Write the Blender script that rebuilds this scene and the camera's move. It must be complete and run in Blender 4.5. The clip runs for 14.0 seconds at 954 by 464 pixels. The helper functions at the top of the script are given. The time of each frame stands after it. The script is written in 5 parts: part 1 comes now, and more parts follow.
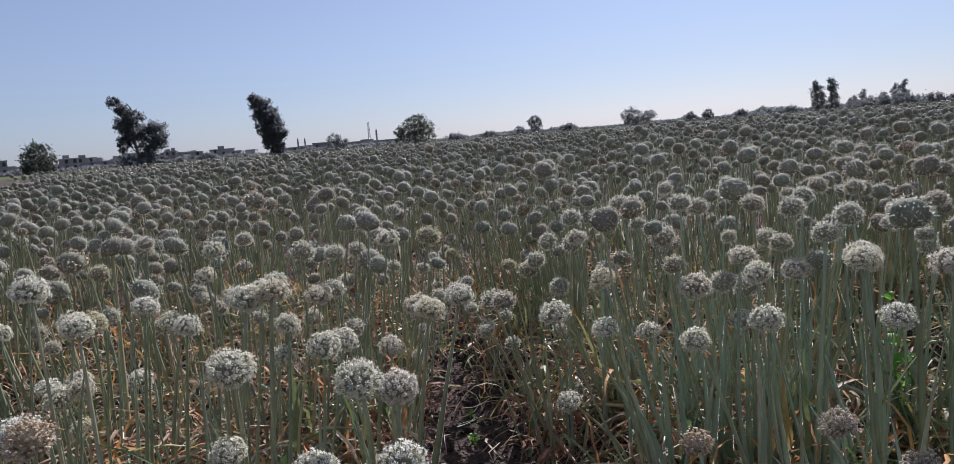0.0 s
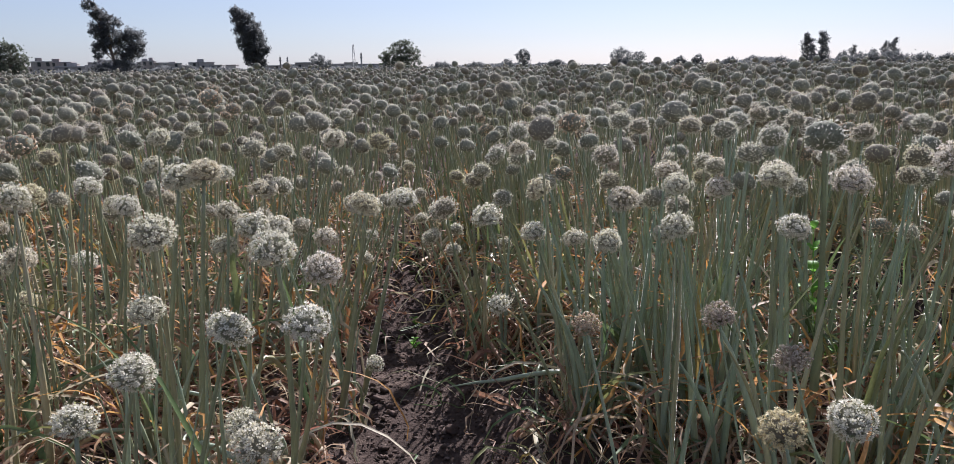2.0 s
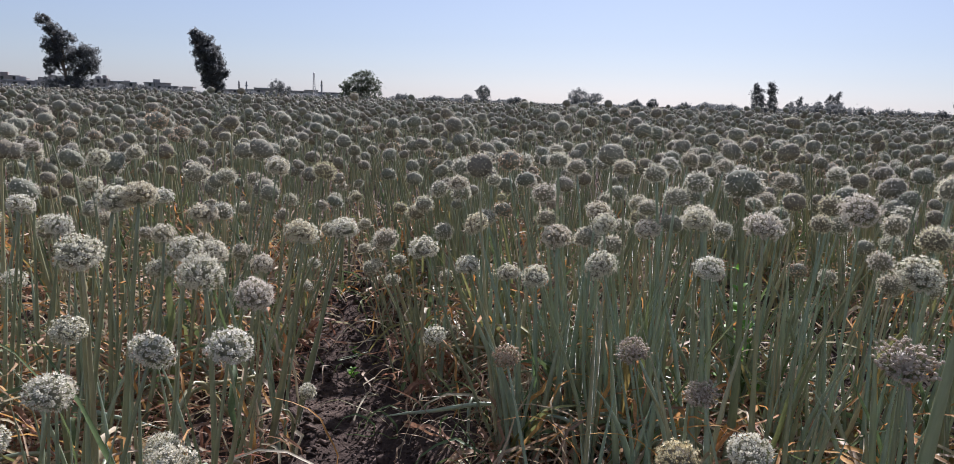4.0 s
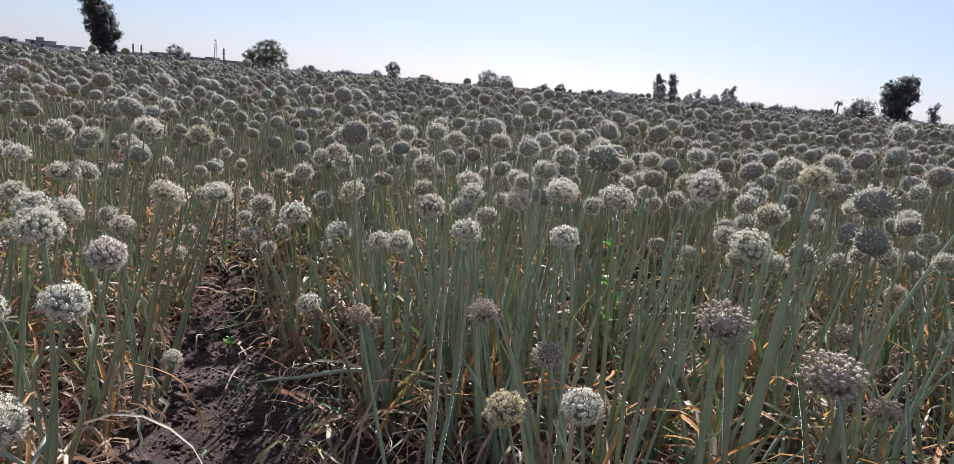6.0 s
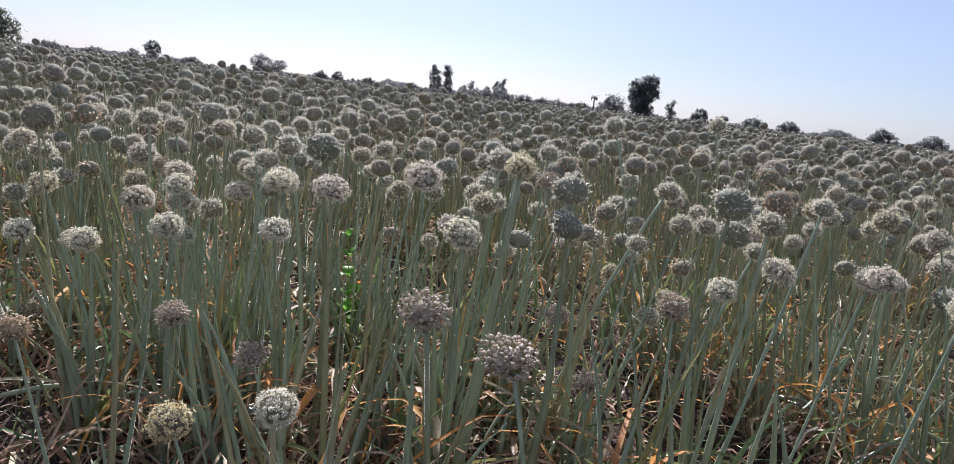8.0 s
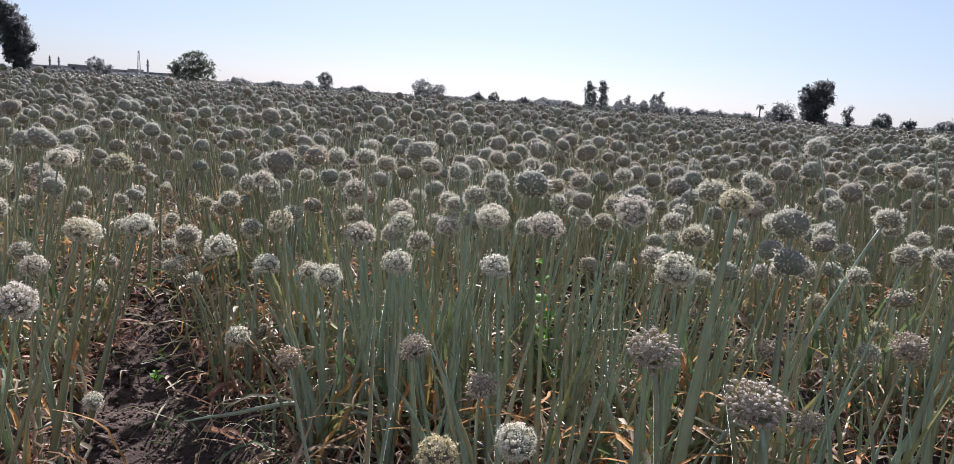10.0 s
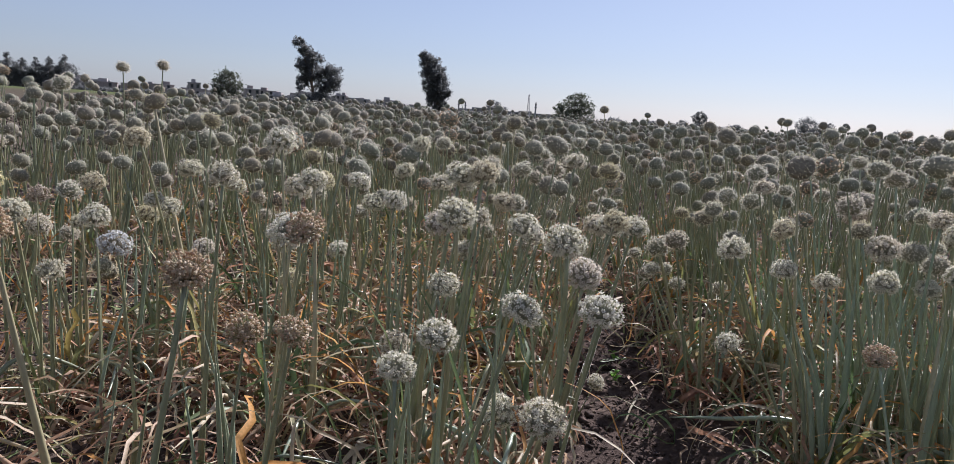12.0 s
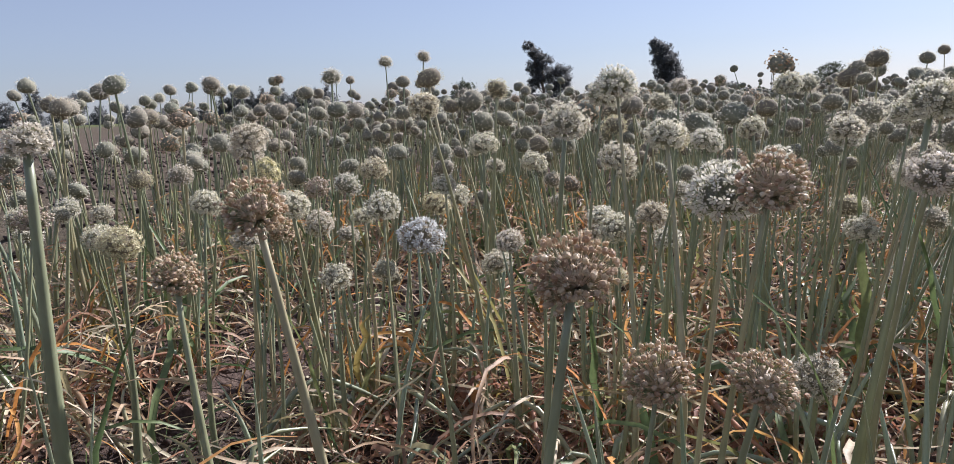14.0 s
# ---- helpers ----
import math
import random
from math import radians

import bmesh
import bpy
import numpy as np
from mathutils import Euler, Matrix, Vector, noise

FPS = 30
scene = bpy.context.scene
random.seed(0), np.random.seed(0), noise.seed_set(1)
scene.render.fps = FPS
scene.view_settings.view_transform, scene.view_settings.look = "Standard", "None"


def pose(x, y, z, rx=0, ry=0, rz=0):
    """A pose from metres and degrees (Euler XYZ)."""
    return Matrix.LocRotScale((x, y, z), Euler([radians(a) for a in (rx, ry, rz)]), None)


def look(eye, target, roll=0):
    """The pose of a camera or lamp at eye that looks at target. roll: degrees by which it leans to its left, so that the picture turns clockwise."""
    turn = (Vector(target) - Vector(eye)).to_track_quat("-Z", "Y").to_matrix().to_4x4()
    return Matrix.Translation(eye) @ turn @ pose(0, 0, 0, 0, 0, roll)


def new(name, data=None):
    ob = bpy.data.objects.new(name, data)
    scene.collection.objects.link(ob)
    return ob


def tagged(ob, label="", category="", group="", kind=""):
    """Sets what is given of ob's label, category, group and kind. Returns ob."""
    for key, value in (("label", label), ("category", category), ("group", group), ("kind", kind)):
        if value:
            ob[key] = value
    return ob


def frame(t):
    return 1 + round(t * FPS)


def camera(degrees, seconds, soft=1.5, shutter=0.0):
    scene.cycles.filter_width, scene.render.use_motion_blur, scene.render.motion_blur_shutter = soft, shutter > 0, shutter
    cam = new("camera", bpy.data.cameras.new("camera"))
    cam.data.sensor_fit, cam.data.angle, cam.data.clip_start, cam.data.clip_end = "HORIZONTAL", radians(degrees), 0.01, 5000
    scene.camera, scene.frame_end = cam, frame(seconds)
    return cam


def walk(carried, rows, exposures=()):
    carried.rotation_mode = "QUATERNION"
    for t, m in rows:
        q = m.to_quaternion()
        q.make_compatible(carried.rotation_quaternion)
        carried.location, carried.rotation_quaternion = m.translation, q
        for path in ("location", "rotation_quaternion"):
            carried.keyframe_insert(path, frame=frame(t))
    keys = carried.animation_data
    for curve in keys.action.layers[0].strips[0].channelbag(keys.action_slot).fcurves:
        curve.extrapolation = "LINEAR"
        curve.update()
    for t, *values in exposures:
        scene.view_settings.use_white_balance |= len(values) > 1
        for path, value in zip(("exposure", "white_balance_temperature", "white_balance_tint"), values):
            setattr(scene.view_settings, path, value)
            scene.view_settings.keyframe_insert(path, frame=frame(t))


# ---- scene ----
cam = camera(66.5, 14.0, soft=0.6)
PATH = [
    (0, (-0.022, 0.035, 1.09), (-0.052, 2.018, 0.827), -4.6),
    (0.5, (0.012, -0.018, 1.126), (0.004, 1.955, 0.803), -10.5),
    (1, (0.094, -0.02, 1.094), (0.257, 1.928, 0.674), -2.4),
    (1.5, (0.103, -0.018, 1.047), (0.299, 1.928, 0.632), 0.0),
    (2, (0.081, -0.032, 1.018), (0.1, 1.918, 0.572), -0.8),
    (2.2, (0.07, -0.037, 1.013), (0.068, 1.911, 0.56), -1.5),
    (4.3, (0.147, -0.094, 1.027), (0.319, 1.871, 0.699), 2.4),
    (4.5, (0.157, -0.105, 1.02), (0.355, 1.859, 0.704), 2.3),
    (5, (0.157, -0.106, 1.021), (0.387, 1.852, 0.684), 2.8),
    (5.5, (0.189, -0.12, 1.022), (0.482, 1.826, 0.67), 4.1),
    (6, (0.211, -0.117, 1.008), (0.608, 1.803, 0.613), 4.8),
    (6.5, (0.276, -0.141, 0.995), (0.715, 1.772, 0.611), 6.6),
    (7, (0.337, -0.122, 1.02), (1.219, 1.633, 0.64), 6.1),
    (7.2, (0.356, -0.113, 1.019), (1.303, 1.611, 0.658), 6.8),
    (9.3, (0.319, -0.151, 1.021), (1.283, 1.559, 0.638), 6.4),
    (9.5, (0.299, -0.144, 1.027), (1.159, 1.621, 0.645), 6.1),
    (10, (0.227, -0.106, 1.053), (0.788, 1.78, 0.693), 4.0),
    (10.2, (0.212, -0.087, 1.062), (0.66, 1.834, 0.734), 5.4),
    (10.5, (0.189, -0.099, 1.075), (0.582, 1.838, 0.77), 4.7),
    (10.8, (0.145, -0.093, 1.085), (0.421, 1.865, 0.788), 4.4),
    (11, (0.121, -0.092, 1.085), (0.274, 1.88, 0.795), 4.3),
    (11.5, (0.004, -0.107, 0.996), (-0.23, 1.853, 0.673), 6.1),
    (12, (-0.134, -0.129, 0.942), (-0.541, 1.803, 0.62), 3.8),
    (12.5, (-0.242, -0.101, 0.947), (-0.69, 1.815, 0.591), -1.3),
    (13, (-0.331, -0.03, 0.967), (-0.881, 1.863, 0.628), 1.4),
    (13.5, (-0.406, 0.131, 0.877), (-1.258, 1.906, 0.524), -4.0),
    (14, (-0.545, 0.287, 0.816), (-1.549, 1.984, 0.477), -2.3),
]
walk(cam, [(t, look(eye, target, roll)) for t, eye, target, roll in PATH], [(0, 0.52, 5480, 19), (0.5, 0.16, 5480, 19), (1.0, 0.61, 5530, 19), (1.5, 0.82, 5660, 19), (4.5, 0.65, 5660, 19), (6.0, 0.88, 5660, 19), (7.0, 0.96, 5660, 19), (9.5, 0.96, 5660, 19), (10.5, 0.80, 5660, 19), (11.0, 0.58, 5660, 19), (11.5, 0.54, 5660, 19), (12.5, 0.80, 5730, 19), (14, 0.85, 5730, 19)])

# ---- light ----
SUN_AZ, SUN_EL = 18.5, 37.0
world = bpy.data.worlds.new("sky")
scene.world = world
world.use_nodes = True
wn = world.node_tree
sky = wn.nodes.new("ShaderNodeTexSky")
sky.sky_type = "NISHITA"
sky.sun_disc = False
sky.sun_elevation = radians(SUN_EL)
sky.sun_rotation = radians(SUN_AZ)
sky.air_density = 1.0
sky.dust_density = 0.5
sky.ozone_density = 3.0
wn.nodes["Background"].inputs["Strength"].default_value = 0.050
hazy = wn.nodes.new("ShaderNodeHueSaturation")
hazy.inputs["Saturation"].default_value = 0.71
wn.links.new(sky.outputs["Color"], hazy.inputs["Color"])
veil = wn.nodes.new("ShaderNodeMixRGB")
veil.blend_type = "MULTIPLY"
veil.inputs[0].default_value = 1.0
veil.inputs[2].default_value = (0.955, 0.995, 1.05, 1)
wn.links.new(hazy.outputs["Color"], veil.inputs[1])
dust = wn.nodes.new("ShaderNodeMixRGB")
dust.inputs[0].default_value = 0.24
dust.inputs[2].default_value = (6.9, 7.0, 7.35, 1)
wn.links.new(veil.outputs["Color"], dust.inputs[1])
wn.links.new(dust.outputs["Color"], wn.nodes["Background"].inputs["Color"])
sun_lamp = bpy.data.lights.new("sun", "SUN")
sun_lamp.energy = 5.0
sun_lamp.angle = radians(0.55)
sun_lamp.color = (1.0, 0.93, 0.82)
sun_ob = new("sun", sun_lamp)
to_sun = Vector((math.sin(radians(SUN_AZ)) * math.cos(radians(SUN_EL)), math.cos(radians(SUN_AZ)) * math.cos(radians(SUN_EL)), math.sin(radians(SUN_EL))))
sun_ob.matrix_world = look(to_sun * 50, (0, 0, 0))


# ---- materials ----
def material(name):
    m = bpy.data.materials.new(name)
    m.use_nodes = True
    m.node_tree.nodes.clear()
    return m, m.node_tree.nodes, m.node_tree.links


def node(nt, kind, **inputs):
    n = nt.new(kind)
    for key, value in inputs.items():
        n.inputs[key.replace("_", " ")].default_value = value
    return n


def ramp(nt, stops):
    r = nt.new("ShaderNodeValToRGB")
    els = r.color_ramp.elements
    while len(els) < len(stops):
        els.new(0.5)
    for e, (pos, col) in zip(els, stops):
        e.position, e.color = pos, (*col, 1)
    return r


def chance(nt, lk, island=False):
    """A value from 0 to 1 that differs from plant to plant (and from piece to piece)."""
    info, attr, add = nt.new("ShaderNodeObjectInfo"), nt.new("ShaderNodeAttribute"), nt.new("ShaderNodeMath")
    attr.attribute_name = "tone"
    lk.new(info.outputs["Random"], add.inputs[0])
    lk.new(attr.outputs["Fac"], add.inputs[1])
    last = add.outputs[0]
    if island:
        geo, more = nt.new("ShaderNodeNewGeometry"), nt.new("ShaderNodeMath")
        more.inputs[1].default_value = 1.0
        lk.new(geo.outputs["Random Per Island"], more.inputs[0])
        lk.new(last, more.inputs[1])
        last = more.outputs[0]
    fr = nt.new("ShaderNodeMath")
    fr.operation = "FRACT"
    lk.new(last, fr.inputs[0])
    return fr.outputs[0]


def plant_material(name, stops, translucent=0.3, rough=0.55, grain=60.0, grain_amount=0.25, island=False, spec=0.3, streak=(1, 1, 1), bump=0.2, sheen=0.0):
    """A leaf-like surface: colour by plant, grain, some light shining through."""
    m, nt, lk = material(name)
    out = nt.new("ShaderNodeOutputMaterial")
    r = ramp(nt, stops)
    lk.new(chance(nt, lk, island), r.inputs[0])
    tc = nt.new("ShaderNodeTexCoord")
    mp = nt.new("ShaderNodeMapping")
    mp.inputs["Scale"].default_value = streak
    lk.new(tc.outputs["Object"], mp.inputs[0])
    nz = node(nt, "ShaderNodeTexNoise", Scale=grain, Detail=4.0, Roughness=0.6)
    lk.new(mp.outputs[0], nz.inputs["Vector"])
    big = node(nt, "ShaderNodeTexNoise", Scale=grain * 0.12, Detail=2.0)
    lk.new(tc.outputs["Object"], big.inputs["Vector"])
    add = nt.new("ShaderNodeMath")
    add.operation = "MULTIPLY_ADD"
    add.inputs[1].default_value = 0.5
    lk.new(big.outputs["Fac"], add.inputs[0])
    lk.new(nz.outputs["Fac"], add.inputs[2])
    rng = nt.new("ShaderNodeMapRange")
    rng.inputs["From Min"].default_value, rng.inputs["From Max"].default_value = 0.4, 1.1
    rng.inputs["To Min"].default_value, rng.inputs["To Max"].default_value = 1 - grain_amount, 1 + grain_amount
    lk.new(add.outputs[0], rng.inputs[0])
    mul = nt.new("ShaderNodeVectorMath")
    mul.operation = "SCALE"
    lk.new(r.outputs[0], mul.inputs[0])
    lk.new(rng.outputs[0], mul.inputs["Scale"])
    bs = node(nt, "ShaderNodeBsdfPrincipled", Roughness=rough)
    bs.inputs["Specular IOR Level"].default_value = spec
    bs.inputs["Sheen Weight"].default_value = sheen
    bs.inputs["Sheen Roughness"].default_value = 0.12
    bs.inputs["Sheen Tint"].default_value = (1.0, 0.98, 0.92, 1)
    lk.new(mul.outputs[0], bs.inputs["Base Color"])
    if bump:
        bp = node(nt, "ShaderNodeBump", Strength=bump, Distance=0.002)
        lk.new(nz.outputs["Fac"], bp.inputs["Height"])
        lk.new(bp.outputs[0], bs.inputs["Normal"])
    tr = nt.new("ShaderNodeBsdfTranslucent")
    lk.new(mul.outputs[0], tr.inputs["Color"])
    mix = nt.new("ShaderNodeMixShader")
    mix.inputs[0].default_value = translucent
    lk.new(bs.outputs[0], mix.inputs[1])
    lk.new(tr.outputs[0], mix.inputs[2])
    lk.new(mix.outputs[0], out.inputs[0])
    return m


PETAL = plant_material("petal", [(0.0, (0.80, 0.76, 0.65)), (0.45, (0.77, 0.73, 0.57)), (0.75, (0.76, 0.69, 0.59)), (1.0, (0.68, 0.63, 0.41))], 0.36, 0.5, 300, 0.15, spec=0.35, bump=0)
PETAL_BLUE = plant_material("petal_blue", [(0.0, (0.67, 0.68, 0.65)), (1.0, (0.71, 0.71, 0.68))], 0.34, 0.5, 300, 0.15, spec=0.35, bump=0)
PETAL_YELLOW = plant_material("petal_yellow", [(0.0, (0.74, 0.68, 0.40)), (1.0, (0.72, 0.62, 0.38))], 0.34, 0.5, 300, 0.15, spec=0.35, bump=0)
CAPSULE = plant_material("seed_capsule", [(0.0, (0.44, 0.29, 0.18)), (0.25, (0.72, 0.60, 0.45)), (0.45, (0.52, 0.36, 0.24)), (0.7, (0.64, 0.52, 0.35)), (1.0, (0.83, 0.74, 0.59))], 0.40, 0.55, 250, 0.3, island=True, spec=0.3, bump=0)
FADED = plant_material("faded_flower", [(0.0, (0.46, 0.38, 0.30)), (0.35, (0.68, 0.60, 0.49)), (0.6, (0.56, 0.46, 0.37)), (1.0, (0.78, 0.71, 0.60))], 0.40, 0.55, 250, 0.3, island=True, spec=0.3, bump=0)
PEDICEL = plant_material("flower_stem", [(0.0, (0.33, 0.36, 0.20)), (0.6, (0.37, 0.36, 0.23)), (1.0, (0.36, 0.30, 0.20))], 0.3, 0.6, 200, 0.2, bump=0)
# Dense olive flower stems, darkened to carry the shade inside the head.
CORE = plant_material("flower_core_shaded", [(0.0, (0.23, 0.235, 0.17)), (0.5, (0.265, 0.255, 0.195)), (1.0, (0.235, 0.205, 0.155))], 0.1, 0.8, 220, 0.5, spec=0.1, bump=0.8, sheen=0.7)
# Inner stems of close heads, the shade between florets painted in less deeply.
CORE_NEAR = plant_material("flower_stems_shaded", [(0.0, (0.29, 0.285, 0.20)), (0.5, (0.33, 0.31, 0.225)), (1.0, (0.28, 0.245, 0.17))], 0.15, 0.8, 260, 0.6, spec=0.1, bump=0.8, sheen=0.6)
STALK = plant_material("stalk", [(0.0, (0.23, 0.26, 0.145)), (0.3, (0.29, 0.305, 0.17)), (0.6, (0.24, 0.275, 0.175)), (0.85, (0.36, 0.35, 0.195)), (1.0, (0.44, 0.39, 0.235))], 0.14, 0.36, 140, 0.3, spec=0.8, streak=(1, 1, 0.08), bump=0.15, sheen=0.5)
STALK_GLAUCOUS = plant_material("stalk_glaucous", [(0.0, (0.275, 0.345, 0.23)), (0.5, (0.33, 0.40, 0.285)), (1.0, (0.37, 0.41, 0.255))], 0.2, 0.36, 140, 0.25, spec=0.9, streak=(1, 1, 0.08), bump=0.15, sheen=0.6)
GREEN_LEAF = plant_material("green_leaf", [(0.0, (0.11, 0.17, 0.07)), (0.5, (0.16, 0.21, 0.08)), (0.8, (0.27, 0.27, 0.10)), (1.0, (0.45, 0.32, 0.10))], 0.28, 0.5, 120, 0.3, spec=0.4, island=True, sheen=0.3)
DRY_LEAF = plant_material("dry_leaf", [(0.0, (0.40, 0.32, 0.20)), (0.18, (0.32, 0.17, 0.105)), (0.36, (0.54, 0.47, 0.32)), (0.52, (0.43, 0.23, 0.14)), (0.66, (0.32, 0.30, 0.15)), (0.85, (0.64, 0.56, 0.41)), (1.0, (0.43, 0.28, 0.17))], 0.32, 0.55, 120, 0.35, island=True, spec=0.3)
ORANGE_LEAF = plant_material("orange_leaf", [(0.0, (0.58, 0.25, 0.07)), (0.5, (0.62, 0.36, 0.12)), (1.0, (0.52, 0.24, 0.11))], 0.42, 0.6, 120, 0.35, island=True, spec=0.2)
RUST_LEAF = plant_material("rust_leaf", [(0.0, (0.34, 0.155, 0.095)), (0.4, (0.46, 0.28, 0.185)), (0.7, (0.28, 0.13, 0.09)), (1.0, (0.56, 0.42, 0.29))], 0.40, 0.6, 120, 0.4, island=True, spec=0.25)
WEED = plant_material("weed_leaf", [(0.0, (0.16, 0.36, 0.05)), (1.0, (0.22, 0.42, 0.07))], 0.5, 0.5, 150, 0.25, island=True)
# Leaf colour greyed and lifted: the haze over the distance is painted in.
FOLIAGE_HAZED = plant_material("foliage_hazed", [(0.0, (0.15, 0.155, 0.155)), (1.0, (0.17, 0.175, 0.175))], 0.7, 0.7, 3, 0.4, island=True, spec=0.2, bump=0)
FOLIAGE_LIGHT = plant_material("foliage_light", [(0.0, (0.10, 0.115, 0.085)), (1.0, (0.13, 0.14, 0.10))], 0.5, 0.7, 3, 0.4, island=True, spec=0.2, bump=0)
BARK = plant_material("bark", [(0.0, (0.16, 0.12, 0.09)), (1.0, (0.20, 0.16, 0.12))], 0.0, 0.9, 8, 0.4, bump=0.6)
CLOD = plant_material("soil_clod", [(0.0, (0.045, 0.034, 0.029)), (0.6, (0.082, 0.060, 0.051)), (0.9, (0.135, 0.099, 0.083)), (1.0, (0.20, 0.15, 0.126))], 0.0, 0.95, 90, 0.5, island=True, spec=0.1, bump=0.8)
PLASTER = plant_material("plaster", [(0.0, (0.34, 0.31, 0.30)), (0.4, (0.27, 0.235, 0.225)), (0.7, (0.40, 0.38, 0.37)), (1.0, (0.30, 0.29, 0.30))], 0.0, 0.9, 2, 0.25)
DARK_PANE = plant_material("window_pane", [(0.0, (0.03, 0.035, 0.04)), (1.0, (0.06, 0.06, 0.06))], 0.0, 0.2, 2, 0.2, bump=0)
STEEL = plant_material("painted_steel", [(0.0, (0.35, 0.33, 0.33)), (1.0, (0.4, 0.38, 0.38))], 0.0, 0.5, 5, 0.2, bump=0)


def ground_material():
    m, nt, lk = material("soil")
    out = nt.new("ShaderNodeOutputMaterial")
    geo = nt.new("ShaderNodeNewGeometry")
    fine = node(nt, "ShaderNodeTexNoise", Scale=38.0, Detail=8.0, Roughness=0.7)
    mid = node(nt, "ShaderNodeTexNoise", Scale=3.0, Detail=6.0, Roughness=0.6)
    far = node(nt, "ShaderNodeTexNoise", Scale=0.03, Detail=4.0)
    for n in (fine, mid, far):
        lk.new(geo.outputs["Position"], n.inputs["Vector"])
    add = nt.new("ShaderNodeMath")
    add.operation = "MULTIPLY_ADD"
    add.inputs[1].default_value = 0.6
    lk.new(mid.outputs["Fac"], add.inputs[0])
    lk.new(fine.outputs["Fac"], add.inputs[2])
    r = ramp(nt, [(0.45, (0.048, 0.036, 0.032)), (0.8, (0.088, 0.066, 0.057)), (1.0, (0.17, 0.128, 0.106))])
    lk.new(add.outputs[0], r.inputs[0])
    field = ramp(nt, [(0.36, (0.11, 0.092, 0.062)), (0.46, (0.095, 0.125, 0.045)), (0.60, (0.12, 0.115, 0.065))])
    lk.new(far.outputs["Fac"], field.inputs[0])
    attr = nt.new("ShaderNodeAttribute")
    attr.attribute_name = "meadow"
    mix = nt.new("ShaderNodeMixRGB")
    lk.new(attr.outputs["Fac"], mix.inputs[0])
    lk.new(r.outputs[0], mix.inputs[1])
    lk.new(field.outputs[0], mix.inputs[2])
    bs = node(nt, "ShaderNodeBsdfPrincipled", Roughness=0.95)
    bs.inputs["Specular IOR Level"].default_value = 0.03
    lk.new(mix.outputs[0], bs.inputs["Base Color"])
    bp = node(nt, "ShaderNodeBump", Strength=0.9, Distance=0.02)
    lk.new(add.outputs[0], bp.inputs["Height"])
    lk.new(bp.outputs[0], bs.inputs["Normal"])
    lk.new(bs.outputs[0], out.inputs[0])
    return m


SOIL = ground_material()


# ---- mesh helpers ----
class Geo:
    """Triangles gathered piece by piece, with a material slot each and a tone for each vertex."""

    def __init__(self):
        self.v, self.f, self.m, self.t, self.n = [], [], [], [], 0

    def add(self, v, f, slot=0, tone=0.0):
        v, f = np.asarray(v, float), np.asarray(f, int)
        self.v.append(v)
        self.f.append(f + self.n)
        self.m.append(np.full(len(f), slot) if np.isscalar(slot) else np.asarray(slot))
        self.t.append(np.full(len(v), tone))
        self.n += len(v)

    def arrays(self):
        return np.concatenate(self.v), np.concatenate(self.f), np.concatenate(self.m)

    def mesh(self, name, mats, smooth=False, toned=False, round_slots=()):
        v, f, m = self.arrays()
        me = bpy.data.meshes.new(name)
        me.vertices.add(len(v))
        me.vertices.foreach_set("co", v.astype(np.float32).ravel())
        me.loops.add(3 * len(f))
        me.loops.foreach_set("vertex_index", f.astype(np.int32).ravel())
        me.polygons.add(len(f))
        me.polygons.foreach_set("loop_start", np.arange(0, 3 * len(f), 3, dtype=np.int32))
        me.polygons.foreach_set("material_index", m.astype(np.int32))
        if smooth:
            me.polygons.foreach_set("use_smooth", np.ones(len(f), bool))
        elif round_slots:
            me.polygons.foreach_set("use_smooth", np.isin(m, round_slots))
        if toned:
            at = me.attributes.new("tone", "FLOAT", "POINT")
            at.data.foreach_set("value", np.concatenate(self.t).astype(np.float32))
        for mat in mats:
            me.materials.append(mat)
        me.update(calc_edges=True)
        return me


def repeat(v, f, m, mats4, tones, geo):
    """Adds copies of a template at many 3 x 4 matrices to geo."""
    k, nv = len(mats4), len(v)
    vv = np.einsum("kij,nj->kni", mats4[:, :, :3], v) + mats4[:, None, :, 3]
    ff = f[None] + (np.arange(k) * nv)[:, None, None]
    geo.v.append(vv.reshape(-1, 3))
    geo.f.append(ff.reshape(-1, 3) + geo.n)
    geo.m.append(np.tile(m, k))
    geo.t.append(np.repeat(tones, nv))
    geo.n += k * nv


def thing(name, place=(0, 0, 0), label="", category="", group="", kind=""):
    ob = new(name)
    ob.empty_display_size = 0.05
    ob.location = place
    return tagged(ob, label, category, group, kind)


def part(name, me, parent, label="", matrix=None):
    ob = new(name, me)
    ob.parent = parent
    if matrix is not None:
        ob.matrix_basis = matrix
    return tagged(ob, label)


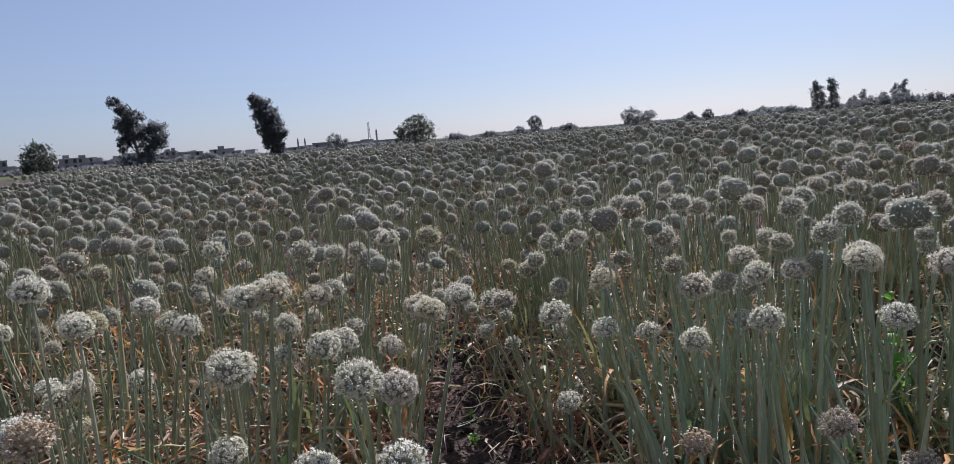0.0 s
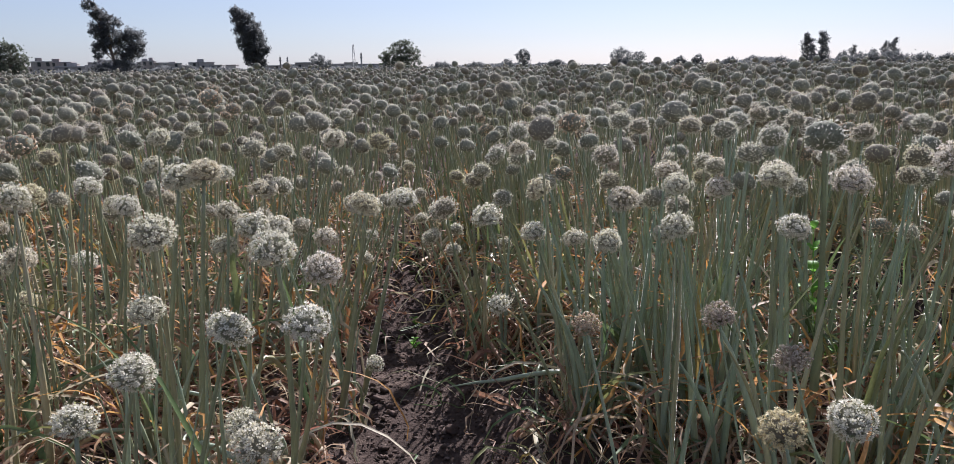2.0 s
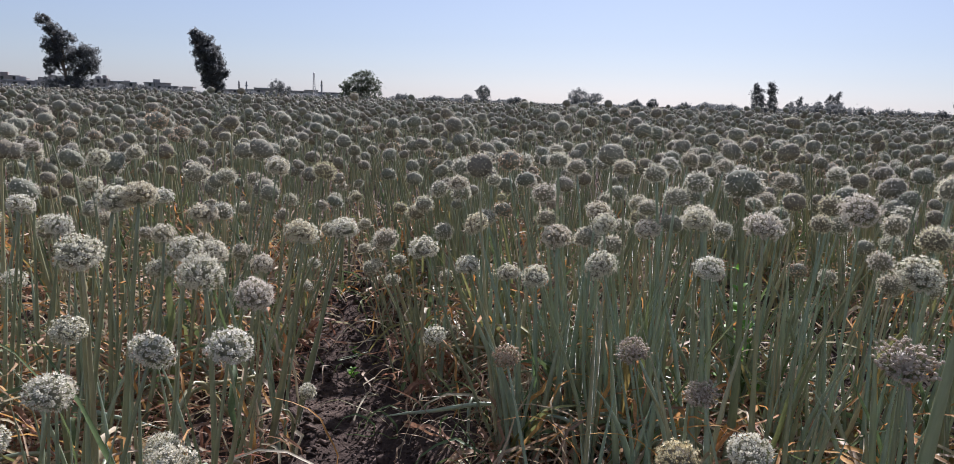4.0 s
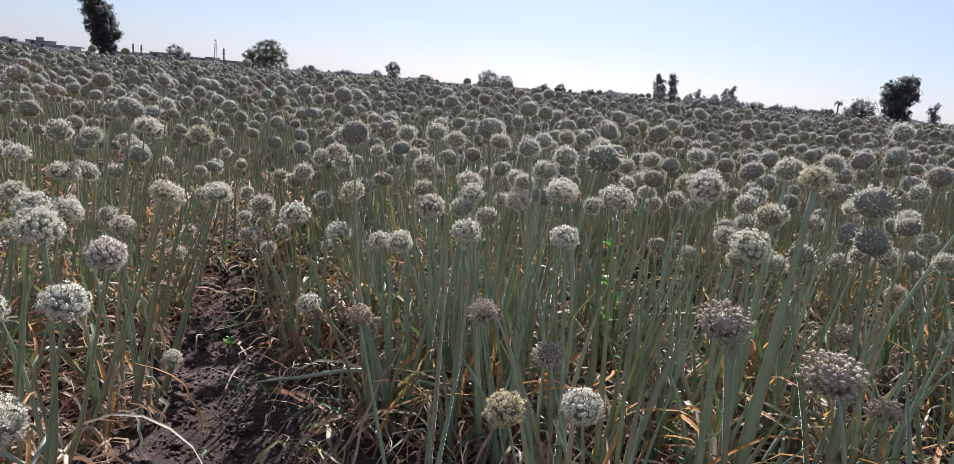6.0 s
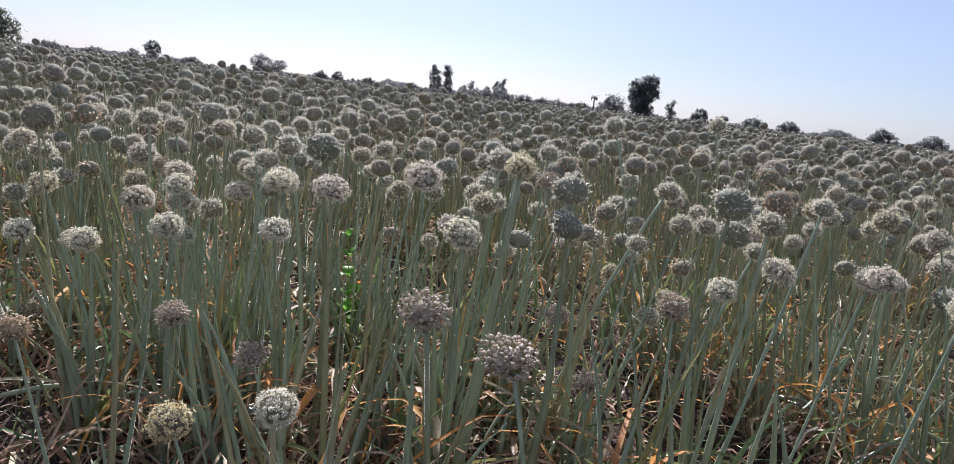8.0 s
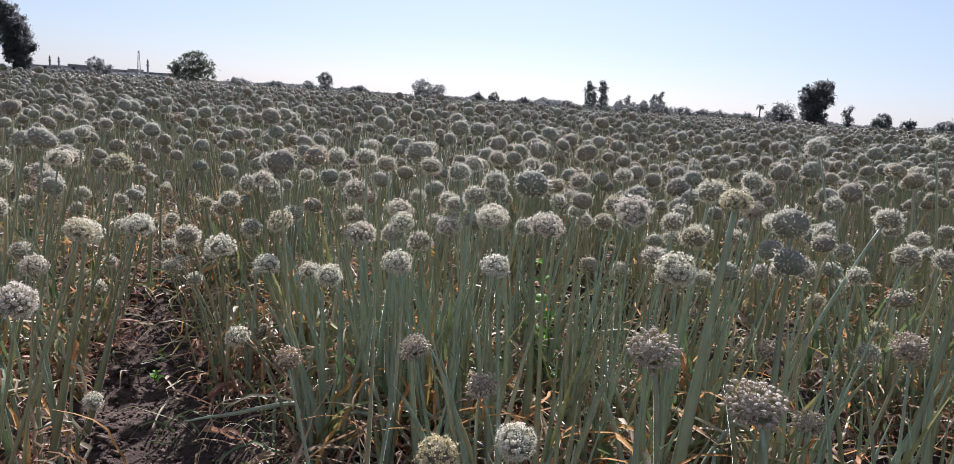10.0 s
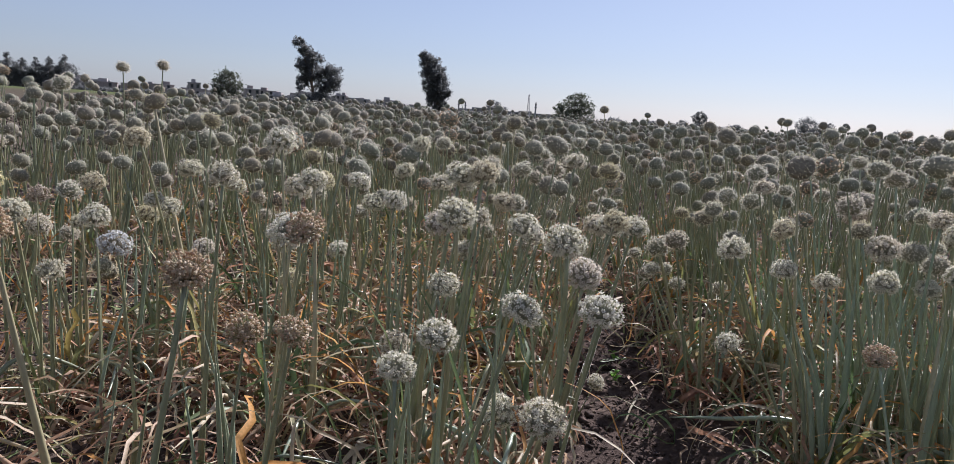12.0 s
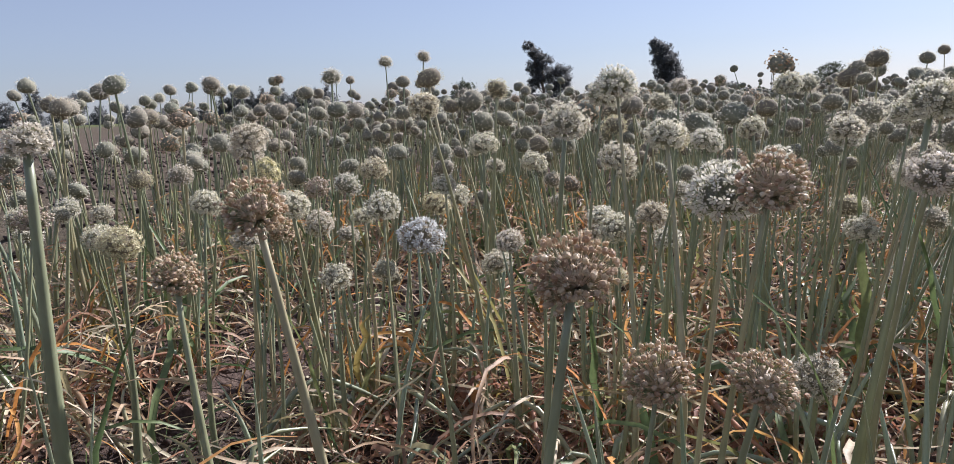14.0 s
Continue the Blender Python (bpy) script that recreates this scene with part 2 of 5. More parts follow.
def tube(points, radii, sides=6, cap=True):
    """Vertices and triangles of a round tube along points."""
    points, radii = np.asarray(points, float), np.asarray(radii, float)
    n = len(points)
    tang = np.gradient(points, axis=0)
    tang /= np.linalg.norm(tang, axis=1)[:, None] + 1e-9
    ref = np.array([1.0, 0, 0]) if abs(tang[:, 0].mean()) < 0.8 else np.array([0, 1.0, 0])
    a = np.cross(tang, ref)
    a /= np.linalg.norm(a, axis=1)[:, None] + 1e-9
    b = np.cross(tang, a)
    ang = np.arange(sides) * 2 * np.pi / sides
    v = points[:, None] + radii[:, None, None] * (np.cos(ang)[None, :, None] * a[:, None] + np.sin(ang)[None, :, None] * b[:, None])
    v = v.reshape(-1, 3)
    i, j = np.meshgrid(np.arange(n - 1), np.arange(sides), indexing="ij")
    p, q = i * sides + j, i * sides + (j + 1) % sides
    f = np.concatenate([np.stack([p, q, q + sides], -1).reshape(-1, 3), np.stack([p, q + sides, p + sides], -1).reshape(-1, 3)])
    if cap:
        v = np.concatenate([v, points[-1:] + tang[-1:] * radii[-1]])
        top = (n - 1) * sides
        f = np.concatenate([f, [[top + k, top + (k + 1) % sides, len(v) - 1] for k in range(sides)]])
    return v, f


def ball(level=1):
    bm = bmesh.new()
    bmesh.ops.create_icosphere(bm, subdivisions=level, radius=1.0)
    v = np.array([x.co[:] for x in bm.verts])
    f = np.array([[x.index for x in p.verts] for p in bm.faces])
    bm.free()
    return v, f


def fib(n, rng):
    i = np.arange(n) + 0.5
    z = 1 - 2 * i / n
    a = np.pi * (1 + 5 ** 0.5) * i
    s = np.sqrt(1 - z * z)
    d = np.stack([np.cos(a) * s, np.sin(a) * s, z], -1) + rng.normal(0, 0.07, (n, 3))
    return d / np.linalg.norm(d, axis=1)[:, None]


def flower_ball(rng, n, petals=6, fine=True, seed=False, core=0.0, stamens=3, slots=(0, 1, 2), round_core=2, spread=(0.9, 2.2), full=0.62):
    """A round head of many small star flowers on thin stems, of radius 1, open and flatter below."""
    g = Geo()
    dirs = fib(n, rng)
    dirs = dirs[dirs[:, 2] > (-0.66 if fine and not seed else -0.86)]
    iv, jf = ball(1)
    shift = Vector(rng.uniform(-50, 50, 3))
    for d in dirs:
        ragged = noise.noise(Vector(d) * 2.6 + shift)
        a = np.cross(d, (0.3, 0.8, 0.5))
        a /= np.linalg.norm(a)
        b = np.cross(d, a)
        r = rng.uniform(0.72, 0.96) * (1 - (1 - full) * 0.6 * max(0, -d[2])) * (1 + (0.36 if seed else 0.17) * ragged)
        c = d * r
        opened = rng.random()
        if fine:
            w = 0.013
            ring = [a * w, (-0.5 * a + 0.87 * b) * w, (-0.5 * a - 0.87 * b) * w]
            root = np.array([0, 0, -0.30]) + d * 0.08
            v = [root + x for x in ring] + [c + x for x in ring]
            g.add(v, [(0, 1, 4), (0, 4, 3), (1, 2, 5), (1, 5, 4), (2, 0, 3), (2, 3, 5)], slots[1])
        if seed:
            s = rng.uniform(0.045, 0.105) * (1 if fine else 1.4)
            c = c * rng.uniform(0.84, 1.10)
            shape = iv * s * np.array([1, 1, 0.95]) * (1 + 0.16 * np.sin(3 * np.arctan2(iv[:, 1], iv[:, 0])))[:, None]
            if fine:
                g.add(shape @ np.stack([a, b, d]) + c + d * 0.05, jf, slots[0])
                tip = c + d * (0.05 + s)
                g.add([tip + a * 0.012, tip - a * 0.012, tip + d * 0.07], [(0, 1, 2)], slots[1])
                for k in range(7):
                    q = rng.uniform(0, 6.28)
                    out, side = np.cos(q) * a + np.sin(q) * b, -np.sin(q) * a + np.cos(q) * b
                    g.add([c + side * 0.02, c - side * 0.02, c + out * rng.uniform(0.06, 0.13) + d * rng.uniform(0.04, 0.2)], [(0, 1, 2)], slots[0])
            else:
                g.add([c + a * s, c - 0.5 * a * s + 0.87 * b * s, c - 0.5 * a * s - 0.87 * b * s, c + d * s], [(0, 1, 3), (1, 2, 3), (2, 0, 3)], slots[0])
            continue
        if fine:
            o = 0.04
            g.add([c + a * o, c - 0.5 * a * o + 0.87 * b * o, c - 0.5 * a * o - 0.87 * b * o, c + d * 0.09], [(0, 1, 3), (1, 2, 3), (2, 0, 3)], slots[1])
        bud = opened < 0.14
        length = rng.uniform(0.135, 0.21) * (0.75 if bud else 1) * (1 if fine else 0.78)
        rise = 2.2 if bud else rng.uniform(0.3, 1.1) if fine else rng.uniform(*spread)
        off = rng.uniform(0, 6.28)
        for k in range(petals):
            q = off + k * 2 * np.pi / petals
            out, side = np.cos(q) * a + np.sin(q) * b, -np.sin(q) * a + np.cos(q) * b
            way = out + d * rise
            way /= np.linalg.norm(way)
            tip, wide = c + way * length, (0.22 if fine else 0.20) * length
            if fine:
                mid = c + way * length * 0.6 + out * 0.012
                g.add([c, mid + side * wide, tip, mid - side * wide], [(0, 1, 2), (0, 2, 3)], slots[0])
            else:
                g.add([c + side * wide, c - side * wide, tip + way * 0.04], [(0, 1, 2)], slots[0])
        for k in range(stamens):
            q = rng.uniform(0, 6.28)
            out = np.cos(q) * a + np.sin(q) * b
            root, thin = c + out * 0.02, 0.008 if fine else 0.011
            g.add([root + np.cross(d, out) * thin, root - np.cross(d, out) * thin, c + d * rng.uniform(0.17, 0.29) * (1 if fine else 0.72) + out * rng.uniform(0.02, 0.13)], [(0, 1, 2)], slots[0])
    # solid ball filling the head; its core slot has the inner shade painted in
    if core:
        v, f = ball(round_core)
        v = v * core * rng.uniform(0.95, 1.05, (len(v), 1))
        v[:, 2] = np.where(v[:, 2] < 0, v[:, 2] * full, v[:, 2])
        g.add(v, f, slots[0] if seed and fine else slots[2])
    return g


def stalk_line(bend, rng, n=12):
    """A unit-high line from the origin to (0, 0, 1) that bows sideways by bend."""
    t = np.linspace(0, 1, n)
    q = rng.uniform(0, 6.28)
    bow = bend * np.sin(np.pi * t) + 0.15 * bend * np.sin(2.3 * np.pi * t)
    return np.stack([bow * np.cos(q), bow * np.sin(q), t], -1)


def stalk_radii(n, base, swell, top):
    t = np.linspace(0, 1, n)
    return base + (swell - base) * np.exp(-((t - 0.3) / 0.2) ** 2) - (base - top) * np.clip((t - 0.25) / 0.75, 0, 1) ** 0.8


def ribbon(rng, length, width, arch, droop, n=8, twist=0.8):
    """A strap leaf that rises from the origin, arches over along +x and falls; V-shaped across."""
    t = np.linspace(0, 1, n)
    ang = arch - droop * t ** 1.3 + rng.normal(0, 0.06, n).cumsum()
    step = length / (n - 1)
    x = np.concatenate([[0], np.cumsum(np.cos(ang[:-1]) * step)])
    z = np.concatenate([[0], np.cumsum(np.sin(ang[:-1]) * step)])
    y = np.cumsum(rng.normal(0, 0.012, n))
    z = np.where(z < 0.004, 0.004 + 0.15 * np.abs(z) * rng.random(), z)
    w = width * (0.55 + 0.6 * np.sin(np.pi * (t * 0.8 + 0.12))) * (1 - t ** 4) + 0.0006
    tw = twist * t * rng.uniform(-1, 1) * 2
    c = np.stack([x, y, z], -1)
    side = np.stack([np.sin(tw) * 0.3, np.cos(tw), np.sin(tw)], -1)
    up = np.stack([-np.sin(ang), 0 * ang, np.cos(ang)], -1)
    v = np.concatenate([c + side * w[:, None] * 0.5 + up * w[:, None] * 0.22, c, c - side * w[:, None] * 0.5 + up * w[:, None] * 0.22])
    i = np.arange(n - 1)
    f = []
    for k in (0, 1):
        p, q = i + k * n, i + (k + 1) * n
        f += [np.stack([p, q, q + 1], -1), np.stack([p, q + 1, p + 1], -1)]
    return v, np.concatenate(f)


# ---- ground ----
BED, SLANT, FURROW = 1.88, -0.104, 0.11


def across(x, y):
    """Where a place lies across the beds: 0 in the middle of a furrow, 0.5 in the middle of a bed."""
    return (x - FURROW - SLANT * y) / BED % 1.0


def furrow_gap(x, y):
    """Half the bare width of a furrow, as a share of the bed: it closes further off, and the next one is overgrown."""
    return np.clip(0.125 - 0.052 * (y - 1.9), 0.006, 0.125) * np.where(x > 1.0, 0.35, 1.0)


def in_crop(x, y):
    return x > -3.3 - 0.43 * y - 0.19 * np.maximum(0, y - 17)


def soil_height(x, y):
    u = across(x, y)
    ridge = 0.075 * np.clip((np.minimum(u, 1 - u) - 0.07) / 0.10, 0, 1)
    crop = in_crop(x, y)
    near = np.clip(1.6 - np.hypot(x, y) / 30, 0, 1)
    return np.where(crop, ridge, 0.02) * near


def lump(x, y):
    """Fine relief of the tilled earth, on top of the beds."""
    p = Vector((x, y, 0))
    u = across(x, y)
    bare = 1.0 if min(u, 1 - u) < 0.13 else 0.5
    return bare * (0.034 * noise.noise(p * 6) + 0.024 * noise.noise(p * 14)) + (0.0 if in_crop(x, y) else 0.09 * noise.noise(p * 2.2))


def build_ground():
    def axis(lo, hi, dense, wide):
        a = [lo]
        while a[-1] < hi:
            a.append(a[-1] + (dense if -5.5 < a[-1] < 5 else wide))
        out, s, edge = [], wide, a[-1]
        while edge < 1500:
            s *= 1.35
            edge += s
            out.append(edge)
        low, s, edge = [], wide, lo
        while edge > -1500:
            s *= 1.35
            edge -= s
            low.append(edge)
        return np.array(low[::-1] + a + out)

    xs, ys = axis(-14, 12, 0.045, 0.16), axis(-3, 16, 0.045, 0.16)
    X, Y = np.meshgrid(xs, ys, indexing="ij")
    Z = soil_height(X, Y)
    relief = np.zeros_like(Z)
    close = (np.hypot(X, Y) < 25)
    for i, j in zip(*np.nonzero(close)):
        relief[i, j] = lump(X[i, j], Y[i, j])
    Z = Z + relief
    n, m = X.shape
    g = Geo()
    i, j = np.meshgrid(np.arange(n - 1), np.arange(m - 1), indexing="ij")
    p = i * m + j
    f = np.concatenate([np.stack([p, p + m, p + m + 1], -1).reshape(-1, 3), np.stack([p, p + m + 1, p + 1], -1).reshape(-1, 3)])
    g.add(np.stack([X, Y, Z], -1).reshape(-1, 3), f)
    me = g.mesh("ground", [SOIL], smooth=True)
    at = me.attributes.new("meadow", "FLOAT", "POINT")
    r = np.hypot(X, Y)
    at.data.foreach_set("value", np.maximum(np.clip((r - 110) / 60, 0, 1), np.where(in_crop(X, Y), 0.0, 0.18)).astype(np.float32).ravel())
    tagged(new("ground", me), "dark brown tilled soil running out to far fields", "ground", kind="structure")


build_ground()

# ---- onion plants ----
rng = np.random.default_rng(7)
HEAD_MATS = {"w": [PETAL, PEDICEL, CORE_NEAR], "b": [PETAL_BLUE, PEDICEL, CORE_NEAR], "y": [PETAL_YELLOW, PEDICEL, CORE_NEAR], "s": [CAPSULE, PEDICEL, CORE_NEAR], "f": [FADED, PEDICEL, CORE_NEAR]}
HEADS = {}
for kind, count in (("w", 9), ("b", 2), ("y", 2), ("s", 4), ("f", 3)):
    dry = kind in "sf"
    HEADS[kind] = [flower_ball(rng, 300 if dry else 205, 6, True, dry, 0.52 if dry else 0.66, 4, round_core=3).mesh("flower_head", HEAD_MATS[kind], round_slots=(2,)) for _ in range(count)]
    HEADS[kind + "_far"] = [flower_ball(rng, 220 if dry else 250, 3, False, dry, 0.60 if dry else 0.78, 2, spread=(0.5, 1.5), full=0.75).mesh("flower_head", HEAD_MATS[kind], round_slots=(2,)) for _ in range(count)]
STALKS, BLUE_STALKS = [], []
for i in range(14):
    line = stalk_line(0.008 if i < 3 else rng.uniform(0.0, 0.11), rng)
    base, swell = rng.uniform(0.0050, 0.0078), rng.uniform(0.0060, 0.0098)
    g = Geo()
    g.add(*tube(line * np.array([0.75, 0.75, 0.75]), stalk_radii(12, base, swell, 0.0034), 9))
    STALKS.append(g.mesh("stalk", [STALK], smooth=True))
    BLUE_STALKS.append(g.mesh("stalk", [STALK_GLAUCOUS], smooth=True))


def leaf_mesh(rng, dry):
    g = Geo()
    if dry:
        v, f = ribbon(rng, rng.uniform(0.2, 0.48), rng.uniform(0.005, 0.012), rng.uniform(0.7, 1.4), rng.uniform(2.2, 5.0), 10)
    else:
        v, f = ribbon(rng, rng.uniform(0.3, 0.55), rng.uniform(0.010, 0.020), rng.uniform(1.1, 1.5), rng.uniform(0.4, 2.2), 9)
    g.add(v, f)
    return g.mesh("leaf", [DRY_LEAF if dry else GREEN_LEAF], smooth=True)


DRY = [leaf_mesh(rng, True) for _ in range(24)]
GREEN = [leaf_mesh(rng, False) for _ in range(16)]
UPRIGHT = []
for i in range(12):
    g = Geo()
    g.add(*ribbon(rng, rng.uniform(0.22, 0.48), rng.uniform(0.008, 0.016), rng.uniform(1.1, 1.5), rng.uniform(0.8, 3.4), 10))
    UPRIGHT.append(g.mesh("leaf", [DRY_LEAF if i % 2 else ORANGE_LEAF], smooth=True))
BLADES, FOLDED = [], []
for i in range(20):
    n = 11
    t = np.linspace(0, 1, n)
    lean, curl, q = rng.uniform(0.04, 0.30), rng.uniform(-0.05, 0.25), rng.uniform(0, 6.28)
    off = lean * t + curl * t ** 2.5
    h = rng.uniform(0.32, 0.60)
    line = np.stack([off * np.cos(q) * h, off * np.sin(q) * h, t * h - 0.25 * curl * h * t ** 4], -1)
    g = Geo()
    g.add(*tube(line, rng.uniform(0.0042, 0.0082) * (0.75 + 0.6 * np.sin(np.pi * (t * 0.7 + 0.1))) * (1 - t ** 3) + 0.0006, 8))
    BLADES.append(g.mesh("leaf", [STALK if i % 3 == 0 else STALK_GLAUCOUS], smooth=True))
for i in range(10):
    # a hollow leaf that has folded over and hangs or lies
    n, at = 14, rng.uniform(0.35, 0.6)
    t = np.linspace(0, 1, n)
    up, down = rng.uniform(0.9, 1.4), rng.uniform(-1.2, -0.1)
    ang = up + (down - up) / (1 + np.exp(-(t - at) * 22)) + rng.normal(0, 0.05, n).cumsum()
    length = rng.uniform(0.30, 0.55)
    x, z = np.cumsum(np.cos(ang)) * length / n, np.cumsum(np.sin(ang)) * length / n
    z = np.maximum(z, 0.012 + 0.01 * np.sin(9 * t))
    line = np.stack([x, 0.03 * np.sin(3 * t + i), z], -1)
    g = Geo()
    g.add(*tube(line, rng.uniform(0.0035, 0.0062) * (1 - 0.35 * np.exp(-((t - at) / 0.06) ** 2)) * (1 - t ** 4) + 0.0006, 7))
    FOLDED.append(g.mesh("leaf", [(STALK, STALK_GLAUCOUS, DRY_LEAF)[i % 3]], smooth=True))
TAKEN, FEET = [], []
NAMES = {"w": ("onion plant with round white flower head on hollow green stalk", "white ball of small star flowers"),
         "b": ("onion plant with bluish white flower head on green stalk", "bluish white ball of small flowers"),
         "y": ("onion plant with yellowing flower head on green stalk", "yellowing ball of small flowers"),
         "s": ("onion plant with a brown seed head on a green stalk", "brown ball of seed capsules"),
         "f": ("onion plant with a faded beige flower head on a green stalk", "faded beige ball of flowers gone over")}


def foot(x, y, spread=0.74):
    """Where a plant with its head over (x, y) stands: further into its bed."""
    u = across(x, y)
    spread = spread if x > 0.1 else 0.85 if x > -1.0 else 0.97
    if x < -1.5:
        return x - 0.04 + rng.normal(0, 0.025), y + rng.normal(0, 0.05)
    return x + (0.5 + (u - 0.5) * spread - u) * BED + rng.normal(0, 0.035), y + rng.normal(0, 0.05)


def bed_heading(bx, by, reach=0.3):
    """A heading, in degrees, for a leaf that stays within its bed."""
    for _ in range(8):
        q = rng.uniform(0, 360)
        u = across(bx + reach * math.cos(radians(q)), by + reach * math.sin(radians(q)))
        if min(u, 1 - u) > 0.12:
            break
    return q


def onion(x, y, z, d, kind="w", stout=1.0, at=None):
    bx, by = at or foot(x, y)
    bz = float(soil_height(np.array(bx), np.array(by))) - 0.02
    label, head_label = NAMES[kind]
    ob = thing("onion_plant", (bx, by, bz), label, "onion plant", "onion plants in the field")
    top = Vector((x - bx, y - by, z - bz))
    way = top.normalized()
    neck = top - way * d * 0.20
    turn = Vector((0, 0, 1)).rotation_difference(neck.normalized()).to_matrix().to_4x4()
    s = neck.length / 0.75
    thick = stout * d / 0.072 * (1.0 if stout > 1 else rng.choice((0.6, 0.72, 0.85, 1.05)))
    spin = pose(0, 0, 0, 0, 0, rng.uniform(0, 360))
    part("stalk", (BLUE_STALKS if x > 0.25 and rng.random() < 0.8 else STALKS)[rng.integers(len(STALKS)) if stout == 1 else rng.integers(3)], ob, "", turn @ spin @ Matrix.Diagonal((thick, thick, s, 1)))
    far = "" if math.hypot(x, y) < (2.7 if kind in "sf" else 1.75) or math.hypot(x + 0.54, y - 0.29) < 1.9 else "_far"
    r = d / 2
    squash = rng.uniform(0.80, 1.0)
    part("flower_head", HEADS[kind + far][rng.integers(len(HEADS[kind]))], ob, head_label,
         Matrix.Translation(top) @ turn @ pose(0, 0, 0, rng.normal(0, 10), rng.normal(0, 10), rng.uniform(0, 360)) @ Matrix.Diagonal((r, r, r * squash, 1)))
    for k in range(int(rng.integers(2, 6))):
        dry = rng.random() < (0.84 if x < 0.1 else 0.74)
        me = (DRY if dry else GREEN)[rng.integers(24 if dry else 16)]
        sc = rng.uniform(0.8, 1.2)
        part("leaf", me, ob, "withered brown leaf" if dry else "long green leaf", pose(rng.normal(0, 0.015), rng.normal(0, 0.015), 0.02, 0, 0, bed_heading(bx, by)) @ Matrix.Scale(sc, 4))
    slim = 0.6 if x < 0.1 else 0.8
    for k in range(int(rng.integers(2, 5) if 0.1 < x < 1.1 and y < 2.2 else rng.integers(1, 4) if x > 0.1 and y < 2.6 else rng.integers(0, 3))):
        part("leaf", BLADES[rng.integers(len(BLADES))], ob, "pointed hollow grey-green leaf", pose(rng.normal(0, 0.02), rng.normal(0, 0.02), 0.0, 0, 0, rng.uniform(0, 360)) @ Matrix.Diagonal((slim, slim, rng.uniform(0.8, 1.2), 1)))
    for k in range(int(rng.integers(0, 3)) if x > 0.3 else int(rng.random() < 0.6)):
        part("leaf", UPRIGHT[rng.integers(12)], ob, "orange-brown drying leaf", pose(0, 0, rng.uniform(0.02, 0.12), 0, 0, bed_heading(bx, by, 0.2)))
    for k in range(int(rng.integers(0, 3))):
        part("leaf", FOLDED[rng.integers(len(FOLDED))], ob, "hollow leaf folded over and drooping", pose(rng.normal(0, 0.02), rng.normal(0, 0.02), 0.01, 0, 0, bed_heading(bx, by, 0.25)) @ Matrix.Scale(rng.uniform(0.8, 1.2), 4))
    TAKEN.append((x, y, z))
    FEET.append((bx, by))


onion(-0.24, 1.119, 0.728, 0.075)
onion(-0.218, 1.387, 0.619, 0.082)
onion(-0.166, 1.002, 0.643, 0.072)
onion(-0.298, 1.048, 0.619, 0.074)
onion(-0.448, 1.101, 0.635, 0.059)
onion(-0.44, 1.136, 0.755, 0.078)
onion(-0.236, 0.942, 0.479, 0.076)
onion(-0.639, 1.43, 0.396, 0.076)
onion(-0.183, 1.82, 0.231, 0.05)
onion(0.124, 1.75, 0.647, 0.078)
onion(0.234, 1.684, 0.62, 0.064)
onion(0.34, 1.721, 0.595, 0.063)
onion(0.358, 1.387, 0.667, 0.058)
onion(0.378, 2.682, 0.343, 0.06)
onion(0.209, 2.594, 0.37, 0.06)
onion(0.027, 2.181, 0.456, 0.054)
onion(0.025, 2.851, 0.371, 0.06)
onion(-0.062, 2.436, 0.431, 0.06)
onion(0.161, 1.914, 0.36, 0.07)
onion(0.266, 1.078, 0.606, 0.05, "s")
onion(0.486, 1.091, 0.613, 0.056, "f")
onion(0.451, 0.76, 0.587, 0.058, "y")
onion(0.615, 1.098, 0.531, 0.056, "f")
onion(0.614, 0.899, 0.523, 0.069)
onion(0.503, 1.413, 0.691, 0.066)
onion(0.689, 1.293, 0.711, 0.062)
onion(0.858, 0.931, 0.656, 0.083, "f")
onion(1.047, 1.187, 0.732, 0.085)
onion(1.305, 1.64, 0.6, 0.072)
onion(1.498, 1.75, 0.563, 0.072)
onion(1.56, 2.091, 0.561, 0.06)
onion(0.877, 0.686, 0.665, 0.083, "f")
onion(1.377, 1.118, 0.403, 0.069, "f")
onion(1.723, 1.327, 0.475, 0.072)
onion(2.164, 1.731, 0.396, 0.072, "y")
onion(1.404, 1.304, 0.502, 0.062, "f")
onion(1.634, 1.491, 0.655, 0.069)
onion(1.576, 1.515, 0.649, 0.066)
onion(1.889, 1.987, 0.527, 0.072)
onion(1.971, 1.802, 0.471, 0.072)
onion(2.144, 1.904, 0.494, 0.072)
onion(1.781, 1.315, 0.735, 0.073)
onion(1.835, 1.441, 0.807, 0.082)
onion(2.055, 1.81, 0.64, 0.072)
onion(1.82, 1.644, 0.73, 0.072)
onion(1.176, 1.196, 0.876, 0.071, "w", 1.9)
onion(1.516, 1.755, 0.836, 0.072)
onion(1.247, 1.418, 0.764, 0.068)
onion(2.088, 1.917, 0.779, 0.075)
onion(2.536, 2.029, 0.887, 0.076)
onion(2.037, 1.98, 0.964, 0.083)
onion(2.347, 1.794, 1.008, 0.072)
onion(1.748, 1.786, 0.734, 0.072)
onion(0.736, 1.501, 0.774, 0.071)
onion(0.75, 1.689, 0.804, 0.072)
onion(0.804, 1.324, 0.793, 0.078)
onion(1.04, 1.382, 0.822, 0.087)
onion(0.099, 2.319, 0.653, 0.078)
